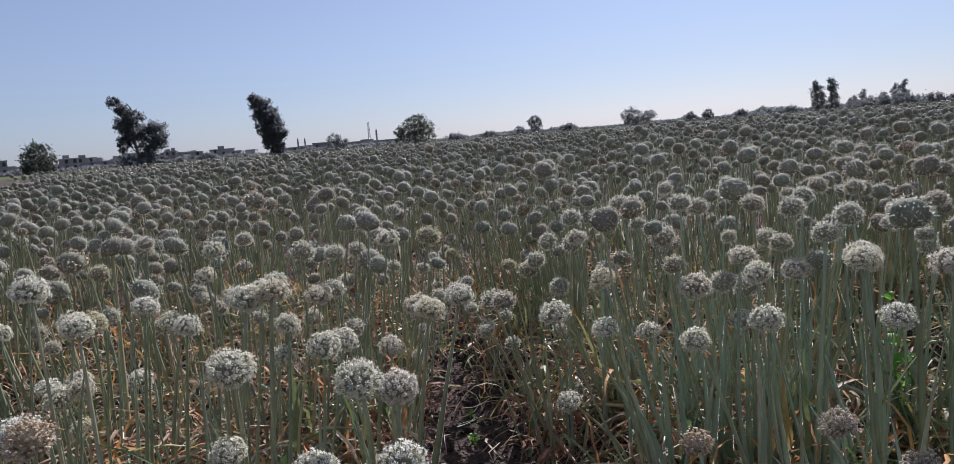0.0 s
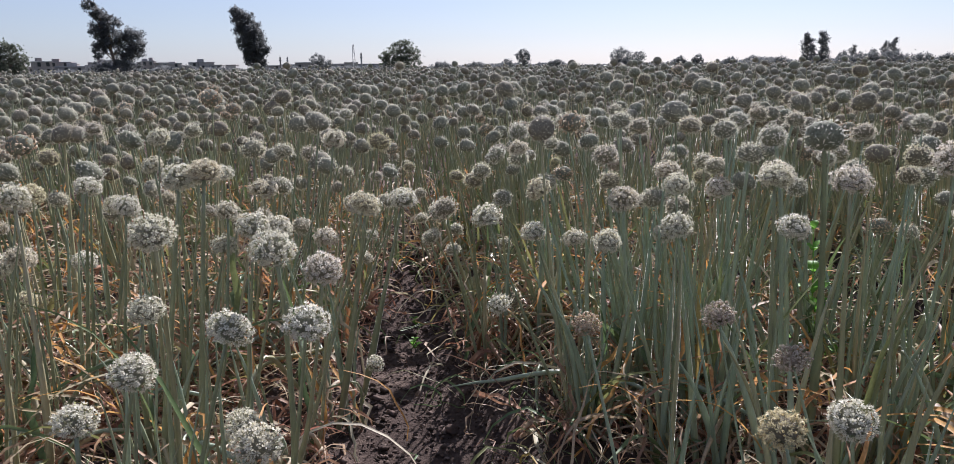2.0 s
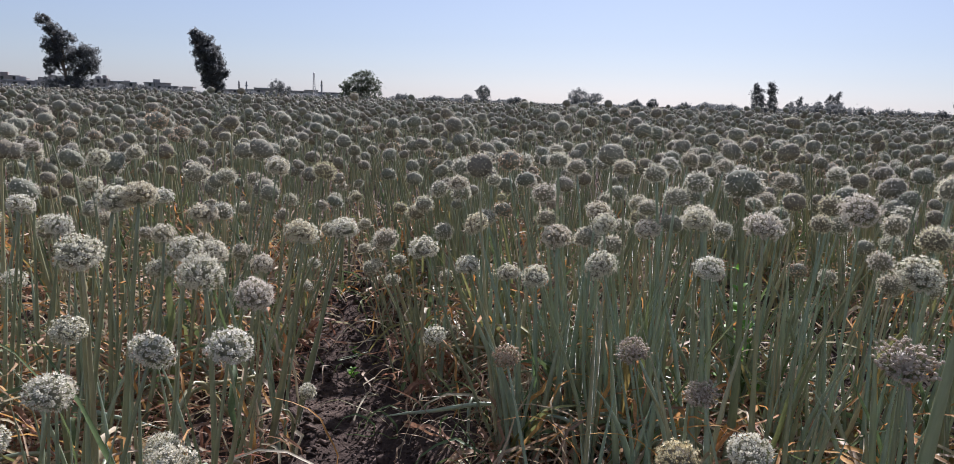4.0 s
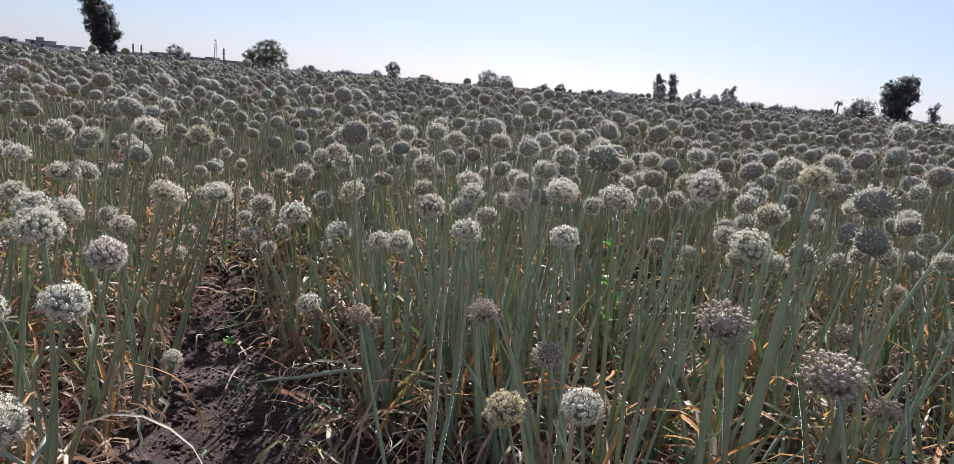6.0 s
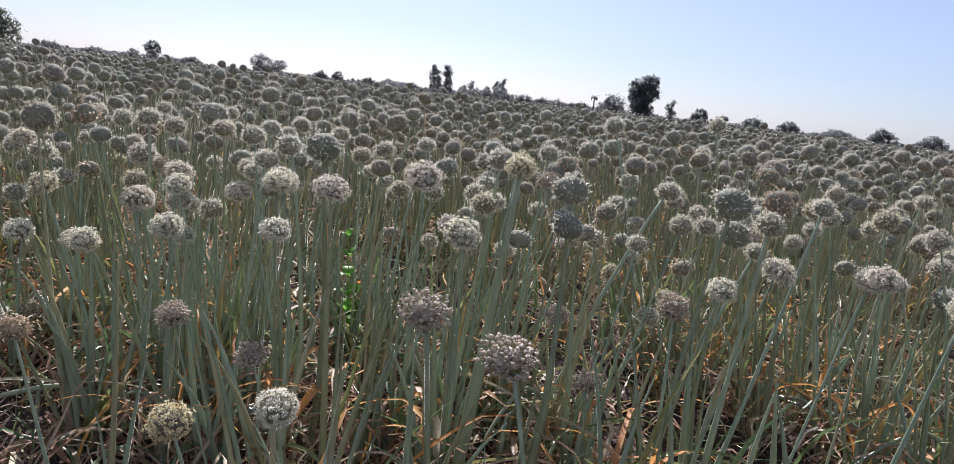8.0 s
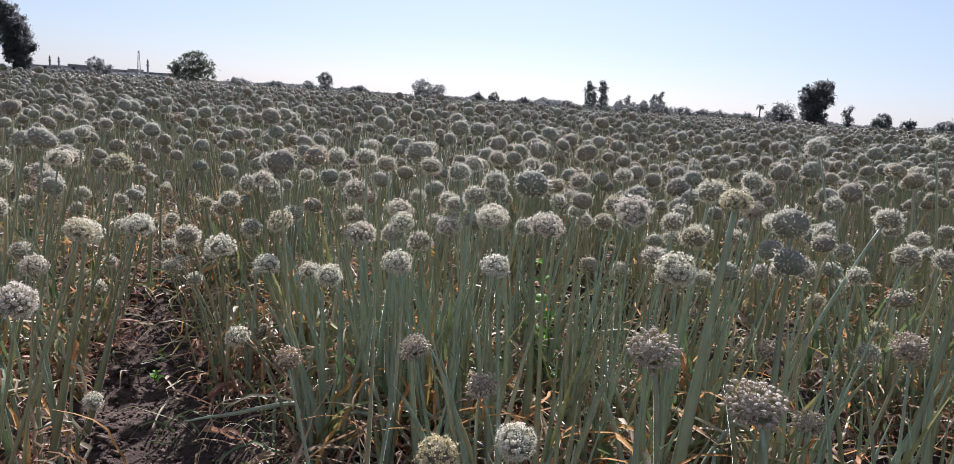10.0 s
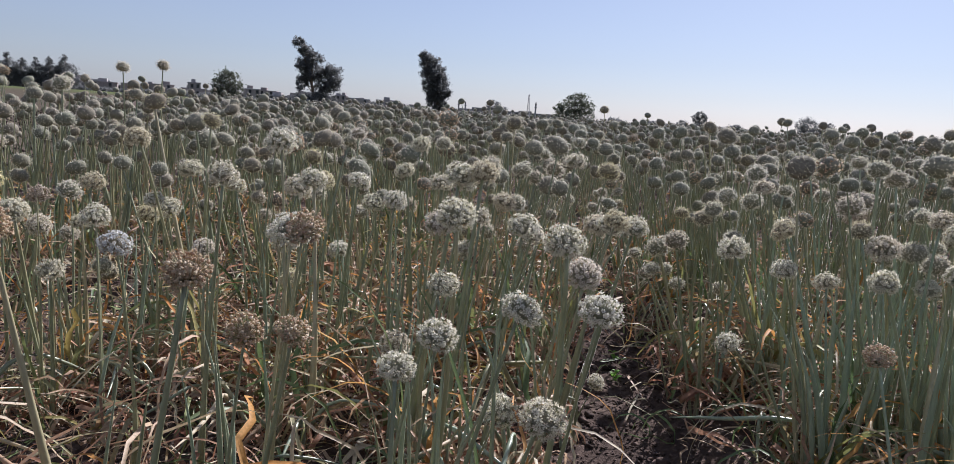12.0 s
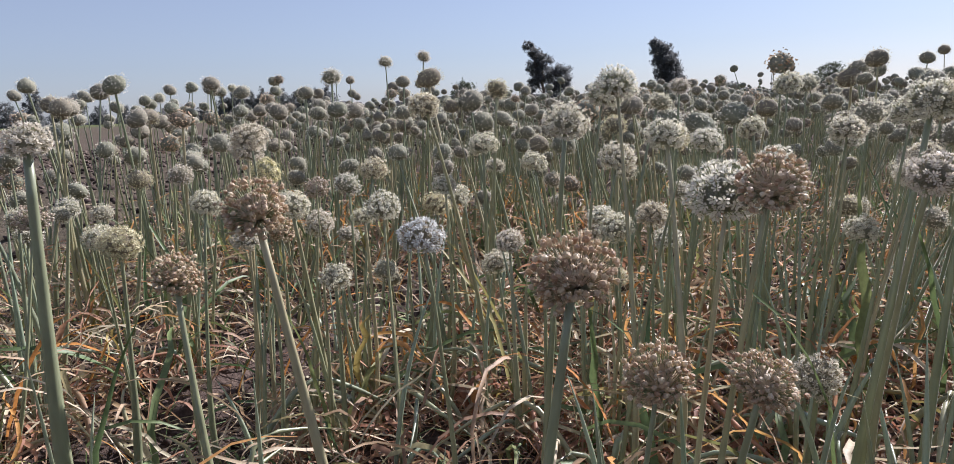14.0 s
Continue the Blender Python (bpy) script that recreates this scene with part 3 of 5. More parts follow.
onion(-0.185, 1.806, 0.67, 0.079)
onion(-0.119, 2.116, 0.628, 0.087)
onion(-0.515, 1.462, 0.799, 0.075)
onion(-0.462, 1.457, 0.81, 0.075)
onion(-0.659, 2.137, 0.712, 0.072)
onion(-0.357, 1.409, 0.706, 0.068)
onion(-0.533, 1.782, 0.664, 0.064)
onion(-0.222, 1.93, 0.648, 0.084)
onion(-0.223, 2.453, 0.767, 0.088)
onion(-0.627, 2.366, 0.759, 0.089)
onion(0.008, 2.142, 0.597, 0.079)
onion(0.307, 2.083, 0.678, 0.074)
onion(0.478, 1.999, 0.693, 0.072)
onion(0.577, 1.89, 0.662, 0.078)
onion(0.511, 2.246, 0.735, 0.092)
onion(0.246, 2.361, 0.717, 0.075)
onion(-0.507, 2.006, 0.683, 0.075)
onion(-0.497, 2.243, 0.766, 0.072)
onion(-0.507, 2.667, 0.708, 0.072)
onion(-0.314, 2.114, 0.813, 0.072)
onion(-0.507, 2.225, 0.657, 0.072)
onion(-0.549, 2.653, 0.599, 0.072)
onion(-0.476, 2.324, 0.506, 0.072)
onion(-0.19, 2.305, 0.592, 0.06)
onion(-0.137, 2.301, 0.608, 0.072)
onion(0.121, 2.284, 0.686, 0.072)
onion(0.187, 2.261, 0.601, 0.072)
onion(0.24, 2.291, 0.81, 0.072)
onion(0.388, 2.279, 0.841, 0.072)
onion(0.174, 2.427, 0.721, 0.072)
onion(0.038, 2.461, 0.647, 0.06)
onion(0.679, 2.01, 0.614, 0.083)
onion(0.472, 1.782, 0.679, 0.081)
onion(0.695, 1.728, 0.715, 0.07)
onion(0.757, 1.543, 0.772, 0.081)
onion(0.806, 1.699, 0.84, 0.072)
onion(1.167, 1.321, 0.773, 0.07)
onion(1.21, 1.34, 0.877, 0.073)
onion(1.134, 1.652, 0.794, 0.072)
onion(1.309, 1.902, 0.708, 0.072)
onion(1.522, 1.981, 0.643, 0.072)
onion(1.487, 1.887, 0.744, 0.072)
onion(1.528, 1.619, 0.876, 0.072)
onion(1.334, 2.276, 0.644, 0.072)
onion(0.756, 1.887, 0.842, 0.072)
onion(0.697, 1.999, 0.846, 0.072)
onion(0.584, 2.126, 0.833, 0.072)
onion(0.508, 2.024, 0.86, 0.072)
onion(1.139, 2.331, 0.832, 0.072)
onion(1.154, 1.941, 0.825, 0.072)
onion(1.35, 2.446, 0.706, 0.072)
onion(0.804, 2.08, 0.719, 0.072)
onion(0.496, 3.437, 0.561, 0.06, "y")
onion(-1.093, 0.787, 0.726, 0.069, "s", 1.1, (-0.99, 0.85))
onion(-1.7, 1.317, 0.567, 0.072)
onion(-1.493, 0.984, 0.58, 0.079, "s")
onion(-1.958, 1.928, 0.456, 0.072)
onion(-1.404, 1.388, 0.63, 0.071)
onion(-1.466, 1.309, 0.506, 0.064)
onion(-1.089, 1.062, 0.647, 0.065, "b")
onion(-1.825, 1.945, 0.331, 0.072)
onion(-0.769, 0.815, 0.68, 0.071, "s", 1.1, (-0.86, 0.76))
onion(-0.728, 0.914, 0.564, 0.067, "s")
onion(-0.636, 0.898, 0.582, 0.058, "s")
onion(-0.42, 0.972, 0.581, 0.069)
onion(-0.456, 0.874, 0.555, 0.061)
onion(-0.513, 1.297, 0.713, 0.065)
onion(-0.64, 0.939, 0.742, 0.063, "s")
onion(-0.928, 1.549, 0.611, 0.06)
onion(-1.209, 2.02, 0.487, 0.072)
onion(-0.352, 1.227, 0.359, 0.076)
onion(-1.712, 1.346, 0.747, 0.072)
onion(-1.863, 1.825, 0.618, 0.082)
onion(-1.378, 1.74, 0.727, 0.074)
onion(-1.521, 1.838, 0.591, 0.08)
onion(-0.927, 1.171, 0.788, 0.06)
onion(-1.099, 1.851, 0.687, 0.085)
onion(-0.904, 1.596, 0.745, 0.058)
onion(-0.923, 2.012, 0.64, 0.072)
onion(-0.745, 1.699, 0.696, 0.066)
onion(-0.635, 1.751, 0.749, 0.07)
onion(-0.538, 1.633, 0.781, 0.07)
onion(-1.033, 1.595, 0.826, 0.073)
onion(-0.527, 2.131, 0.662, 0.072)
onion(-0.025, 2.565, 0.503, 0.094)
onion(-1.824, 1.492, 0.682, 0.08, "y")
onion(-2.483, 2.5, 0.95, 0.09)
onion(-0.764, 1.972, 0.837, 0.061)
onion(-0.45, 2.813, 0.737, 0.083)
onion(-2.881, 3.376, 1.06, 0.085)
onion(-2.78, 3.579, 1.088, 0.082)
onion(-0.867, 2.151, 0.738, 0.068)
onion(0.218, 2.276, 0.254, 0.072)
onion(-1.727, 0.919, 0.787, 0.076, "w", 2.0, (-1.735, 0.915))
onion(-1.868, 1.144, 0.576, 0.084)
onion(-2.002, 1.185, 0.573, 0.072)
onion(-2.32, 1.21, 0.558, 0.072)
onion(-1.859, 1.565, 0.535, 0.075, "s")
onion(-2.514, 1.424, 0.585, 0.073)
onion(-2.169, 1.531, 0.67, 0.07)
onion(-1.059, 1.647, 0.588, 0.065)
onion(-1.733, 1.803, 0.392, 0.072)
onion(-3.82, 2.717, 0.921, 0.068)
onion(-3.478, 2.743, 0.979, 0.068)
onion(-3.799, 3.175, 0.968, 0.068)
onion(-0.687, 0.988, 0.724, 0.076)
onion(-0.895, 1.513, 0.754, 0.072)
onion(-0.979, 1.508, 0.841, 0.076)
onion(-0.899, 1.825, 0.726, 0.071)
onion(-0.167, 1.649, 0.704, 0.07)
onion(-1.017, 1.614, 0.572, 0.072)
onion(-1.097, 1.811, 0.423, 0.072)
onion(-1.026, 1.999, 0.483, 0.072)
onion(-0.656, 2.229, 0.542, 0.072)

# short plants that lean over the furrow from both sides
for k in range(18):
    y = 2.25 + 0.11 * k
    side = -1 if k % 2 else 1
    onion(FURROW + SLANT * y + side * float(furrow_gap(0, y)) * BED * rng.uniform(0.35, 0.8), y, rng.uniform(0.36, 0.64), rng.uniform(0.05, 0.066))

# the rest of the nearest plants, between the ones above
SPARE = 300 - len(TAKEN)
tries = 0
while SPARE > 0 and tries < 20000:
    tries += 1
    a, r = rng.uniform(radians(-68), radians(74)), math.sqrt(rng.uniform(1.7 ** 2, 2.8 ** 2))
    x, y = r * math.sin(a), r * math.cos(a) - 0.1
    u = across(x, y)
    if min(u, 1 - u) < furrow_gap(x, y) * (0.85 if y < 2.1 else 0.3) or not in_crop(x, y) or (0.5 < x < 1.3 and 1.0 < y < 1.9 and abs((x - 0.1) / (y + 0.15) - 0.46) < 0.10) or math.hypot(x + 0.54, y - 0.29) < 1.35 or min((x - p[0]) ** 2 + (y - p[1]) ** 2 for p in TAKEN) < 0.10 ** 2:
        continue
    onion(x, y, float(np.clip(rng.normal(0.73 if x > -0.6 else 0.66, 0.09), 0.45, 0.86)), rng.uniform(0.055, 0.076), rng.choice(("w", "f", "s"), p=(0.92, 0.05, 0.03)))
    SPARE -= 1

# ---- the crop further off ----
def scatter(density, r0, r1, a0, a1, seed, taken=()):
    """Places for plants in the beds between two distances and two headings."""
    rg = np.random.default_rng(seed)
    n = int(density * 0.5 * (r1 ** 2 - r0 ** 2) * radians(a1 - a0))
    r, a = np.sqrt(rg.uniform(r0 ** 2, r1 ** 2, n)), np.radians(rg.uniform(a0, a1, n))
    x, y = r * np.sin(a), r * np.cos(a) - 0.1
    u = across(x, y)
    ok = (np.minimum(u, 1 - u) > furrow_gap(x, y) * np.where(y < 2.1, 0.9, 0.25)) & in_crop(x, y)
    ok &= np.hypot(x + 0.54, y - 0.29) > 1.6
    x, y = x[ok], y[ok]
    if len(taken):
        t = np.array(taken)[:, :2]
        near = np.array([np.min(np.sum((t - (p, q)) ** 2, 1)) for p, q in zip(x, y)])
        x, y = x[near > 0.08 ** 2], y[near > 0.08 ** 2]
    return x, y, rg


def head_matrices(x, y, z, rad, rg, lean=0.15):
    k = len(x)
    a, t = rg.uniform(0, 6.28, k), rg.normal(0, lean, (k, 2))
    c, s = np.cos(a), np.sin(a)
    M = np.zeros((k, 3, 4))
    M[:, 0, 0], M[:, 0, 1], M[:, 1, 0], M[:, 1, 1] = c * rad, -s * rad, s * rad, c * rad
    M[:, 0, 2], M[:, 1, 2] = t[:, 0] * rad, t[:, 1] * rad
    M[:, 2, 2] = rad * rg.uniform(0.85, 1.0, k)
    M[:, :, 3] = np.stack([x, y, z], -1)
    return M


def shear_matrices(bx, by, bz, x, y, z, thick):
    """A unit-high stalk set from its foot to its head."""
    k = len(x)
    M = np.zeros((k, 3, 4))
    M[:, 0, 0] = M[:, 1, 1] = thick
    M[:, 0, 2], M[:, 1, 2], M[:, 2, 2] = x - bx, y - by, z - bz
    M[:, :, 3] = np.stack([bx, by, bz], -1)
    return M


def crop(name, label, x, y, rg, heads, stalk_sides, stalk_n, leaf_share, mean=0.77, sd=0.098):
    k = len(x)
    patch = np.array([noise.noise(Vector((p * 0.35, q * 0.35, 3.0))) for p, q in zip(x, y)])
    away = np.hypot(x, y)
    edge = np.clip((-np.arctan2(x, y) - 0.55) / 0.4, 0, 1) * np.clip((11 - away) / 5, 0, 1)
    z = np.clip(rg.normal(mean, sd, k) + 0.015 * edge + 0.08 * patch, 0.35, np.minimum(1.04, 0.86 + 0.05 * np.maximum(0, np.hypot(x, y) - 1.9)))
    rad = np.clip(rg.normal(0.0385, 0.0060, k), 0.022, 0.051)
    tone = rg.random(k)
    g = Geo()
    which = rg.integers(0, len(heads), k)
    for i, h in enumerate(heads):
        s = which == i
        if s.any():
            repeat(*h.arrays(), head_matrices(x[s], y[s], z[s], rad[s], rg), tone[s], g)
    u = across(x, y)
    far = np.clip((np.hypot(x, y) - 3) / 3, 0, 1)
    gap = furrow_gap(x, y)
    bx = x + (np.clip(0.5 + (u - 0.5) * (0.82 + 0.18 * far), gap, 1 - gap) - u) * BED + rg.normal(0, 0.055, k) * (1 + far)
    by = y + rg.normal(0, 0.06, k)
    bz = soil_height(bx, by) - 0.02
    lines = [stalk_line(0.03, rg, stalk_n) for _ in range(3)]
    kind = rg.integers(0, 3, k)
    for i, line in enumerate(lines):
        s = kind == i
        v, f = tube(line, stalk_radii(stalk_n, 0.0070, 0.0092, 0.0036), stalk_sides, False)
        repeat(v, f, np.full(len(f), 2), shear_matrices(bx[s], by[s], bz[s], x[s], y[s], z[s] - rad[s] * 0.6, rad[s] / 0.036 * rg.uniform(0.55, 1.0, s.sum())), tone[s], g)
    if leaf_share:
        for i in range(6):
            t = np.linspace(0, 1, 5)
            h, lean = rg.uniform(0.35, 0.62), rg.uniform(0.02, 0.25)
            v, f = tube(np.stack([lean * t ** 1.5 * h, 0 * t, t * h], -1), rg.uniform(0.0045, 0.008) * (1 - 0.9 * t ** 2.5), 4, False)
            s = (rg.random(k) < leaf_share * 0.11) & (x > 0)
            if s.any():
                repeat(v, f, np.full(len(f), 2), head_matrices(bx[s], by[s], bz[s], np.ones(s.sum()), rg, 0.0), tone[s], g)
        for i in range(10):
            dry = i % 5 != 0
            v, f = ribbon(rg, rg.uniform(0.25, 0.5), rg.uniform(0.010, 0.018), rg.uniform(0.9, 1.4), rg.uniform(1.0, 3.6) if dry else rg.uniform(0.3, 1.6), 6)
            s = rg.random(k) < leaf_share / 10
            if s.any():
                M = head_matrices(bx[s], by[s], bz[s] + 0.02, np.ones(s.sum()), rg, 0.0)
                repeat(v, f, np.full(len(f), (7 if i == 1 else 4) if dry else 3), M, tone[s], g)
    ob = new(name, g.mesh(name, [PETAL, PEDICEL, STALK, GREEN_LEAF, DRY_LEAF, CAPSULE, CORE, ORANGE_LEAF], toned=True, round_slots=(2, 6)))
    tagged(ob, label, "onion crop", kind="stuff")


MID = [flower_ball(rng, 155, 2, False, False, 0.83, 1, (0, 1, 6), full=0.85) for _ in range(11)] + [flower_ball(rng, 170, 4, False, True, 0.80, 0, (5, 1, 6), full=0.85)]
FAR = [flower_ball(rng, 54, 1, False, False, 0.87, 1, (0, 1, 6), full=0.9) for _ in range(6)]
FARTHER = [flower_ball(rng, 26, 1, False, False, 0.90, 0, (0, 1, 6), 1, full=0.95) for _ in range(5)]


def tiny_head(seed, plain):
    rg = np.random.default_rng(seed)
    v, f = ball(1)
    if plain:
        v = np.array([(1, 0, 0), (0, 1, 0), (-1, 0, 0), (0, -1, 0), (0, 0, 1), (0, 0, -1)], float)
        f = np.array([(0, 1, 4), (1, 2, 4), (2, 3, 4), (3, 0, 4), (1, 0, 5), (2, 1, 5), (3, 2, 5), (0, 3, 5)])
    g = Geo()
    g.add(v * (0.9 + 0.25 * rg.random((len(v), 1))), f, np.where(rg.random(len(f)) < 0.3, 0, 6))
    return g


TINY = [tiny_head(i, False) for i in range(4)]
SPECK = [tiny_head(i, True) for i in range(4)]
x1, y1, g1 = scatter(34, 1.7, 3.6, -74, 62, 11, TAKEN)
x2, y2, g2 = scatter(46, 3.6, 5.5, -70, 64, 12)
crop("onion_crop", "dense rows of white-headed onion plants on green stalks", np.concatenate([x1, x2]), np.concatenate([y1, y2]), g2, MID, 5, 6, 1.8)
crop("onion_crop", "rows of white-headed onion plants across the field", *scatter(38, 5.5, 10.0, -70, 66, 13), FAR, 4, 4, 0.5)
crop("onion_crop", "white-headed onion plants further across the field", *scatter(30, 10.0, 18.0, -70, 66, 17), FARTHER, 3, 3, 0.0)
crop("onion_crop", "far part of the onion field, heads close together", *scatter(12, 18.0, 36.0, -70, 66, 14), TINY, 3, 2, 0.0)
crop("onion_crop", "farthest part of the onion field towards the horizon", *scatter(5, 36.0, 62.0, -70, 66, 15), SPECK, 3, 2, 0.0)
crop("onion_crop", "onion plants with white heads at the side of the path", *scatter(26, 1.9, 4.5, 62, 100, 18, TAKEN), MID, 5, 6, 1.8, 0.70)
x6, y6, g6 = scatter(34, 1.2, 7.0, 100, 290, 16)
behind = np.hypot(x6 - 0.1, y6 + 0.1) > 1.2
crop("onion_crop", "onion plants behind, white heads on green stalks", x6[behind], y6[behind], g6, FARTHER, 4, 4, 0.8, 0.70)


# ---- dry leaves and clods on the soil ----
def litter():
    rg = np.random.default_rng(21)
    g = Geo()
    n = 13000
    r, a = np.sqrt(rg.uniform(0.5 ** 2, 5.5 ** 2, n)), np.radians(rg.uniform(-72, 84, n))
    x, y = r * np.sin(a), r * np.cos(a) - 0.1
    u = across(x, y)
    ok = ((np.minimum(u, 1 - u) > furrow_gap(x, y) * np.where(u < 0.5, rg.uniform(0.45, 1.3, n), rg.uniform(1.1, 1.9, n))) | (x < -1.2) | (rg.random(n) < 0.09)) & in_crop(x, y)
    x, y = x[ok], y[ok]
    which = rg.integers(0, 26, len(x))
    for i in range(26):
        v, f = ribbon(rg, rg.uniform(0.16, 0.50), rg.uniform(0.0025, 0.0075) * (1.6 if i % 7 == 0 else 1), rg.uniform(0.3, 1.4), rg.uniform(1.2, 6.0), 10, 1.4)
        s = which == i
        M = head_matrices(x[s], y[s], soil_height(x[s], y[s]) + rg.uniform(0.0, 0.07, s.sum()), rg.uniform(0.8, 1.2, s.sum()), rg, 0.1)
        right = x[s] > 0.9
        for side, slot in ((~right, 2 if i == 5 else 0 if i % 4 else 1), (right, 2 if i == 5 else 1 if i % 2 else 0)):
            if side.any():
                repeat(v, f, np.full(len(f), slot), M[side], rg.random(side.sum()), g)
    tagged(new("dry_leaf_litter", g.mesh("dry_leaf_litter", [DRY_LEAF, GREEN_LEAF, ORANGE_LEAF], smooth=True, toned=True)), "withered tan and reddish onion leaves lying on the soil", "dry leaves", kind="stuff")


def clods():
    rg = np.random.default_rng(22)
    g = Geo()
    shapes = []
    for i in range(8):
        v, f = ball(2 if i < 4 else 1)
        v = v * np.array([1, rg.uniform(0.6, 1), rg.uniform(0.5, 0.9)]) * rg.uniform(0.65, 1.25, (len(v), 1))
        v *= np.array([1 + 0.8 * noise.noise(Vector(p) * 1.9 + Vector((i * 9.0, 0, 0))) + 0.2 * noise.noise(Vector(p) * 5) for p in v])[:, None]
        shapes.append((v, f))
    n = 56000
    r, a = np.sqrt(rg.uniform(0.6 ** 2, 4.2 ** 2, n)), np.radians(rg.uniform(-72, 82, n))
    x, y = r * np.sin(a), r * np.cos(a)
    u = across(x, y)
    ok = (np.minimum(u, 1 - u) < 0.125) & in_crop(x, y)
    x, y = x[ok], y[ok]
    size = rg.uniform(0.003, 0.009, len(x)) * np.where(rg.random(len(x)) < 0.05, 2.4, 1)
    px, py = rg.uniform(-24, -3, 15000), rg.uniform(-1, 22, 15000)
    out = ~in_crop(px, py) & (px > -3.6 - 0.43 * py - 12)
    px, py = px[out], py[out]
    x, y, size = np.concatenate([x, px]), np.concatenate([y, py]), np.concatenate([size, rg.uniform(0.012, 0.065, len(px))])
    relief = np.array([lump(p, q) for p, q in zip(x, y)])
    which = np.where((np.hypot(x, y) < 3) & (size > 0.012), rg.integers(0, 4, len(x)), rg.integers(4, 8, len(x)))
    for i, (v, f) in enumerate(shapes):
        s = which == i
        M = head_matrices(x[s], y[s], soil_height(x[s], y[s]) + relief[s] + size[s] * 0.25, size[s], rg, 0.4)
        repeat(v, f, np.zeros(len(f), int), M, rg.random(s.sum()), g)
    tagged(new("soil_clods", g.mesh("soil_clods", [CLOD], toned=True)), "crumbly dark brown clods of earth on the ground", "soil clods", kind="stuff")


def sheaths():
    """Curled red-brown leaf sheaths round the feet of the nearest plants."""
    rg = np.random.default_rng(23)
    g = Geo()
    feet = np.repeat(np.array(FEET), 20, 0)
    feet = feet[rg.random(len(feet)) < np.where(feet[:, 0] < -0.2, 1.0, 0.6)]
    x, y = feet[:, 0] + rg.normal(0, 0.05, len(feet)), feet[:, 1] + rg.normal(0, 0.05, len(feet))
    u = across(x, y)
    inside = np.minimum(u, 1 - u) > furrow_gap(x, y) * 0.95
    x, y = x[inside], y[inside]
    which = rg.integers(0, 22, len(x))
    for i in range(22):
        v, f = ribbon(rg, rg.uniform(0.08, 0.28), rg.uniform(0.003, 0.010), rg.uniform(0.5, 1.5), rg.uniform(2.0, 7.5), 9, 1.8)
        s = which == i
        M = head_matrices(x[s], y[s], soil_height(x[s], y[s]) + rg.uniform(0.0, 0.05, s.sum()), rg.uniform(0.8, 1.25, s.sum()), rg, 0.15)
        repeat(v, f, np.full(len(f), 1 if i % 4 == 0 else 0), M, rg.random(s.sum()), g)
    tagged(new("leaf_sheath_litter", g.mesh("leaf_sheath_litter", [RUST_LEAF, DRY_LEAF], smooth=True, toned=True)), "curled red-brown leaf sheaths round the plants' feet", "dry leaves", kind="stuff")


litter()
sheaths()
clods()


# ---- weeds ----
def weed(x, y, height, leaves, seed):
    rg = np.random.default_rng(seed)
    z0 = float(soil_height(np.array(x), np.array(y))) - 0.01
    ob = thing("weed", (x, y, z0), "bright green broad-leaved weed growing among the onions", "weed", "weeds")
    line = stalk_line(0.02, rg, 8) * np.array([1, 1, height])
    g = Geo()
    g.add(*tube(line, np.linspace(0.0035, 0.0012, 8), 5))
    part("stem", g.mesh("stem", [WEED], smooth=True), ob)
    for i in range(leaves):
        t = 0.15 + 0.85 * i / leaves
        size = min(0.07, height * 0.4) * (1.15 - t) + 0.014
        u = np.linspace(0, 1, 6)
        w = size * 0.42 * np.sin(np.pi * (0.08 + 0.9 * u)) ** 0.8
        c = np.stack([u * size, 0 * u, 0.25 * size * np.sin(2.5 * u)], -1)
        v = np.concatenate([c + np.stack([0 * u, w, 0.25 * w], -1), c, c + np.stack([0 * u, -w, 0.25 * w], -1)])
        k = np.arange(5)
        f = np.concatenate([np.concatenate([np.stack([k + q * 6, k + q * 6 + 6, k + q * 6 + 7], -1), np.stack([k + q * 6, k + q * 6 + 7, k + q * 6 + 1], -1)]) for q in (0, 1)])
        lg = Geo()
        lg.add(v, f)
        at = line[min(7, int(t * 7.99))]
        part("leaf", lg.mesh("leaf", [WEED], smooth=True), ob, "", pose(*at, 0, rg.uniform(-45, -5), i * 137.5 + rg.uniform(-20, 20)))


weed(1.11, 2.09, 0.46, 18, 31)
weed(1.14, 2.05, 0.28, 9, 32)
weed(-0.12, 2.52, 0.04, 5, 33)
weed(-0.16, 2.75, 0.045, 5, 34)


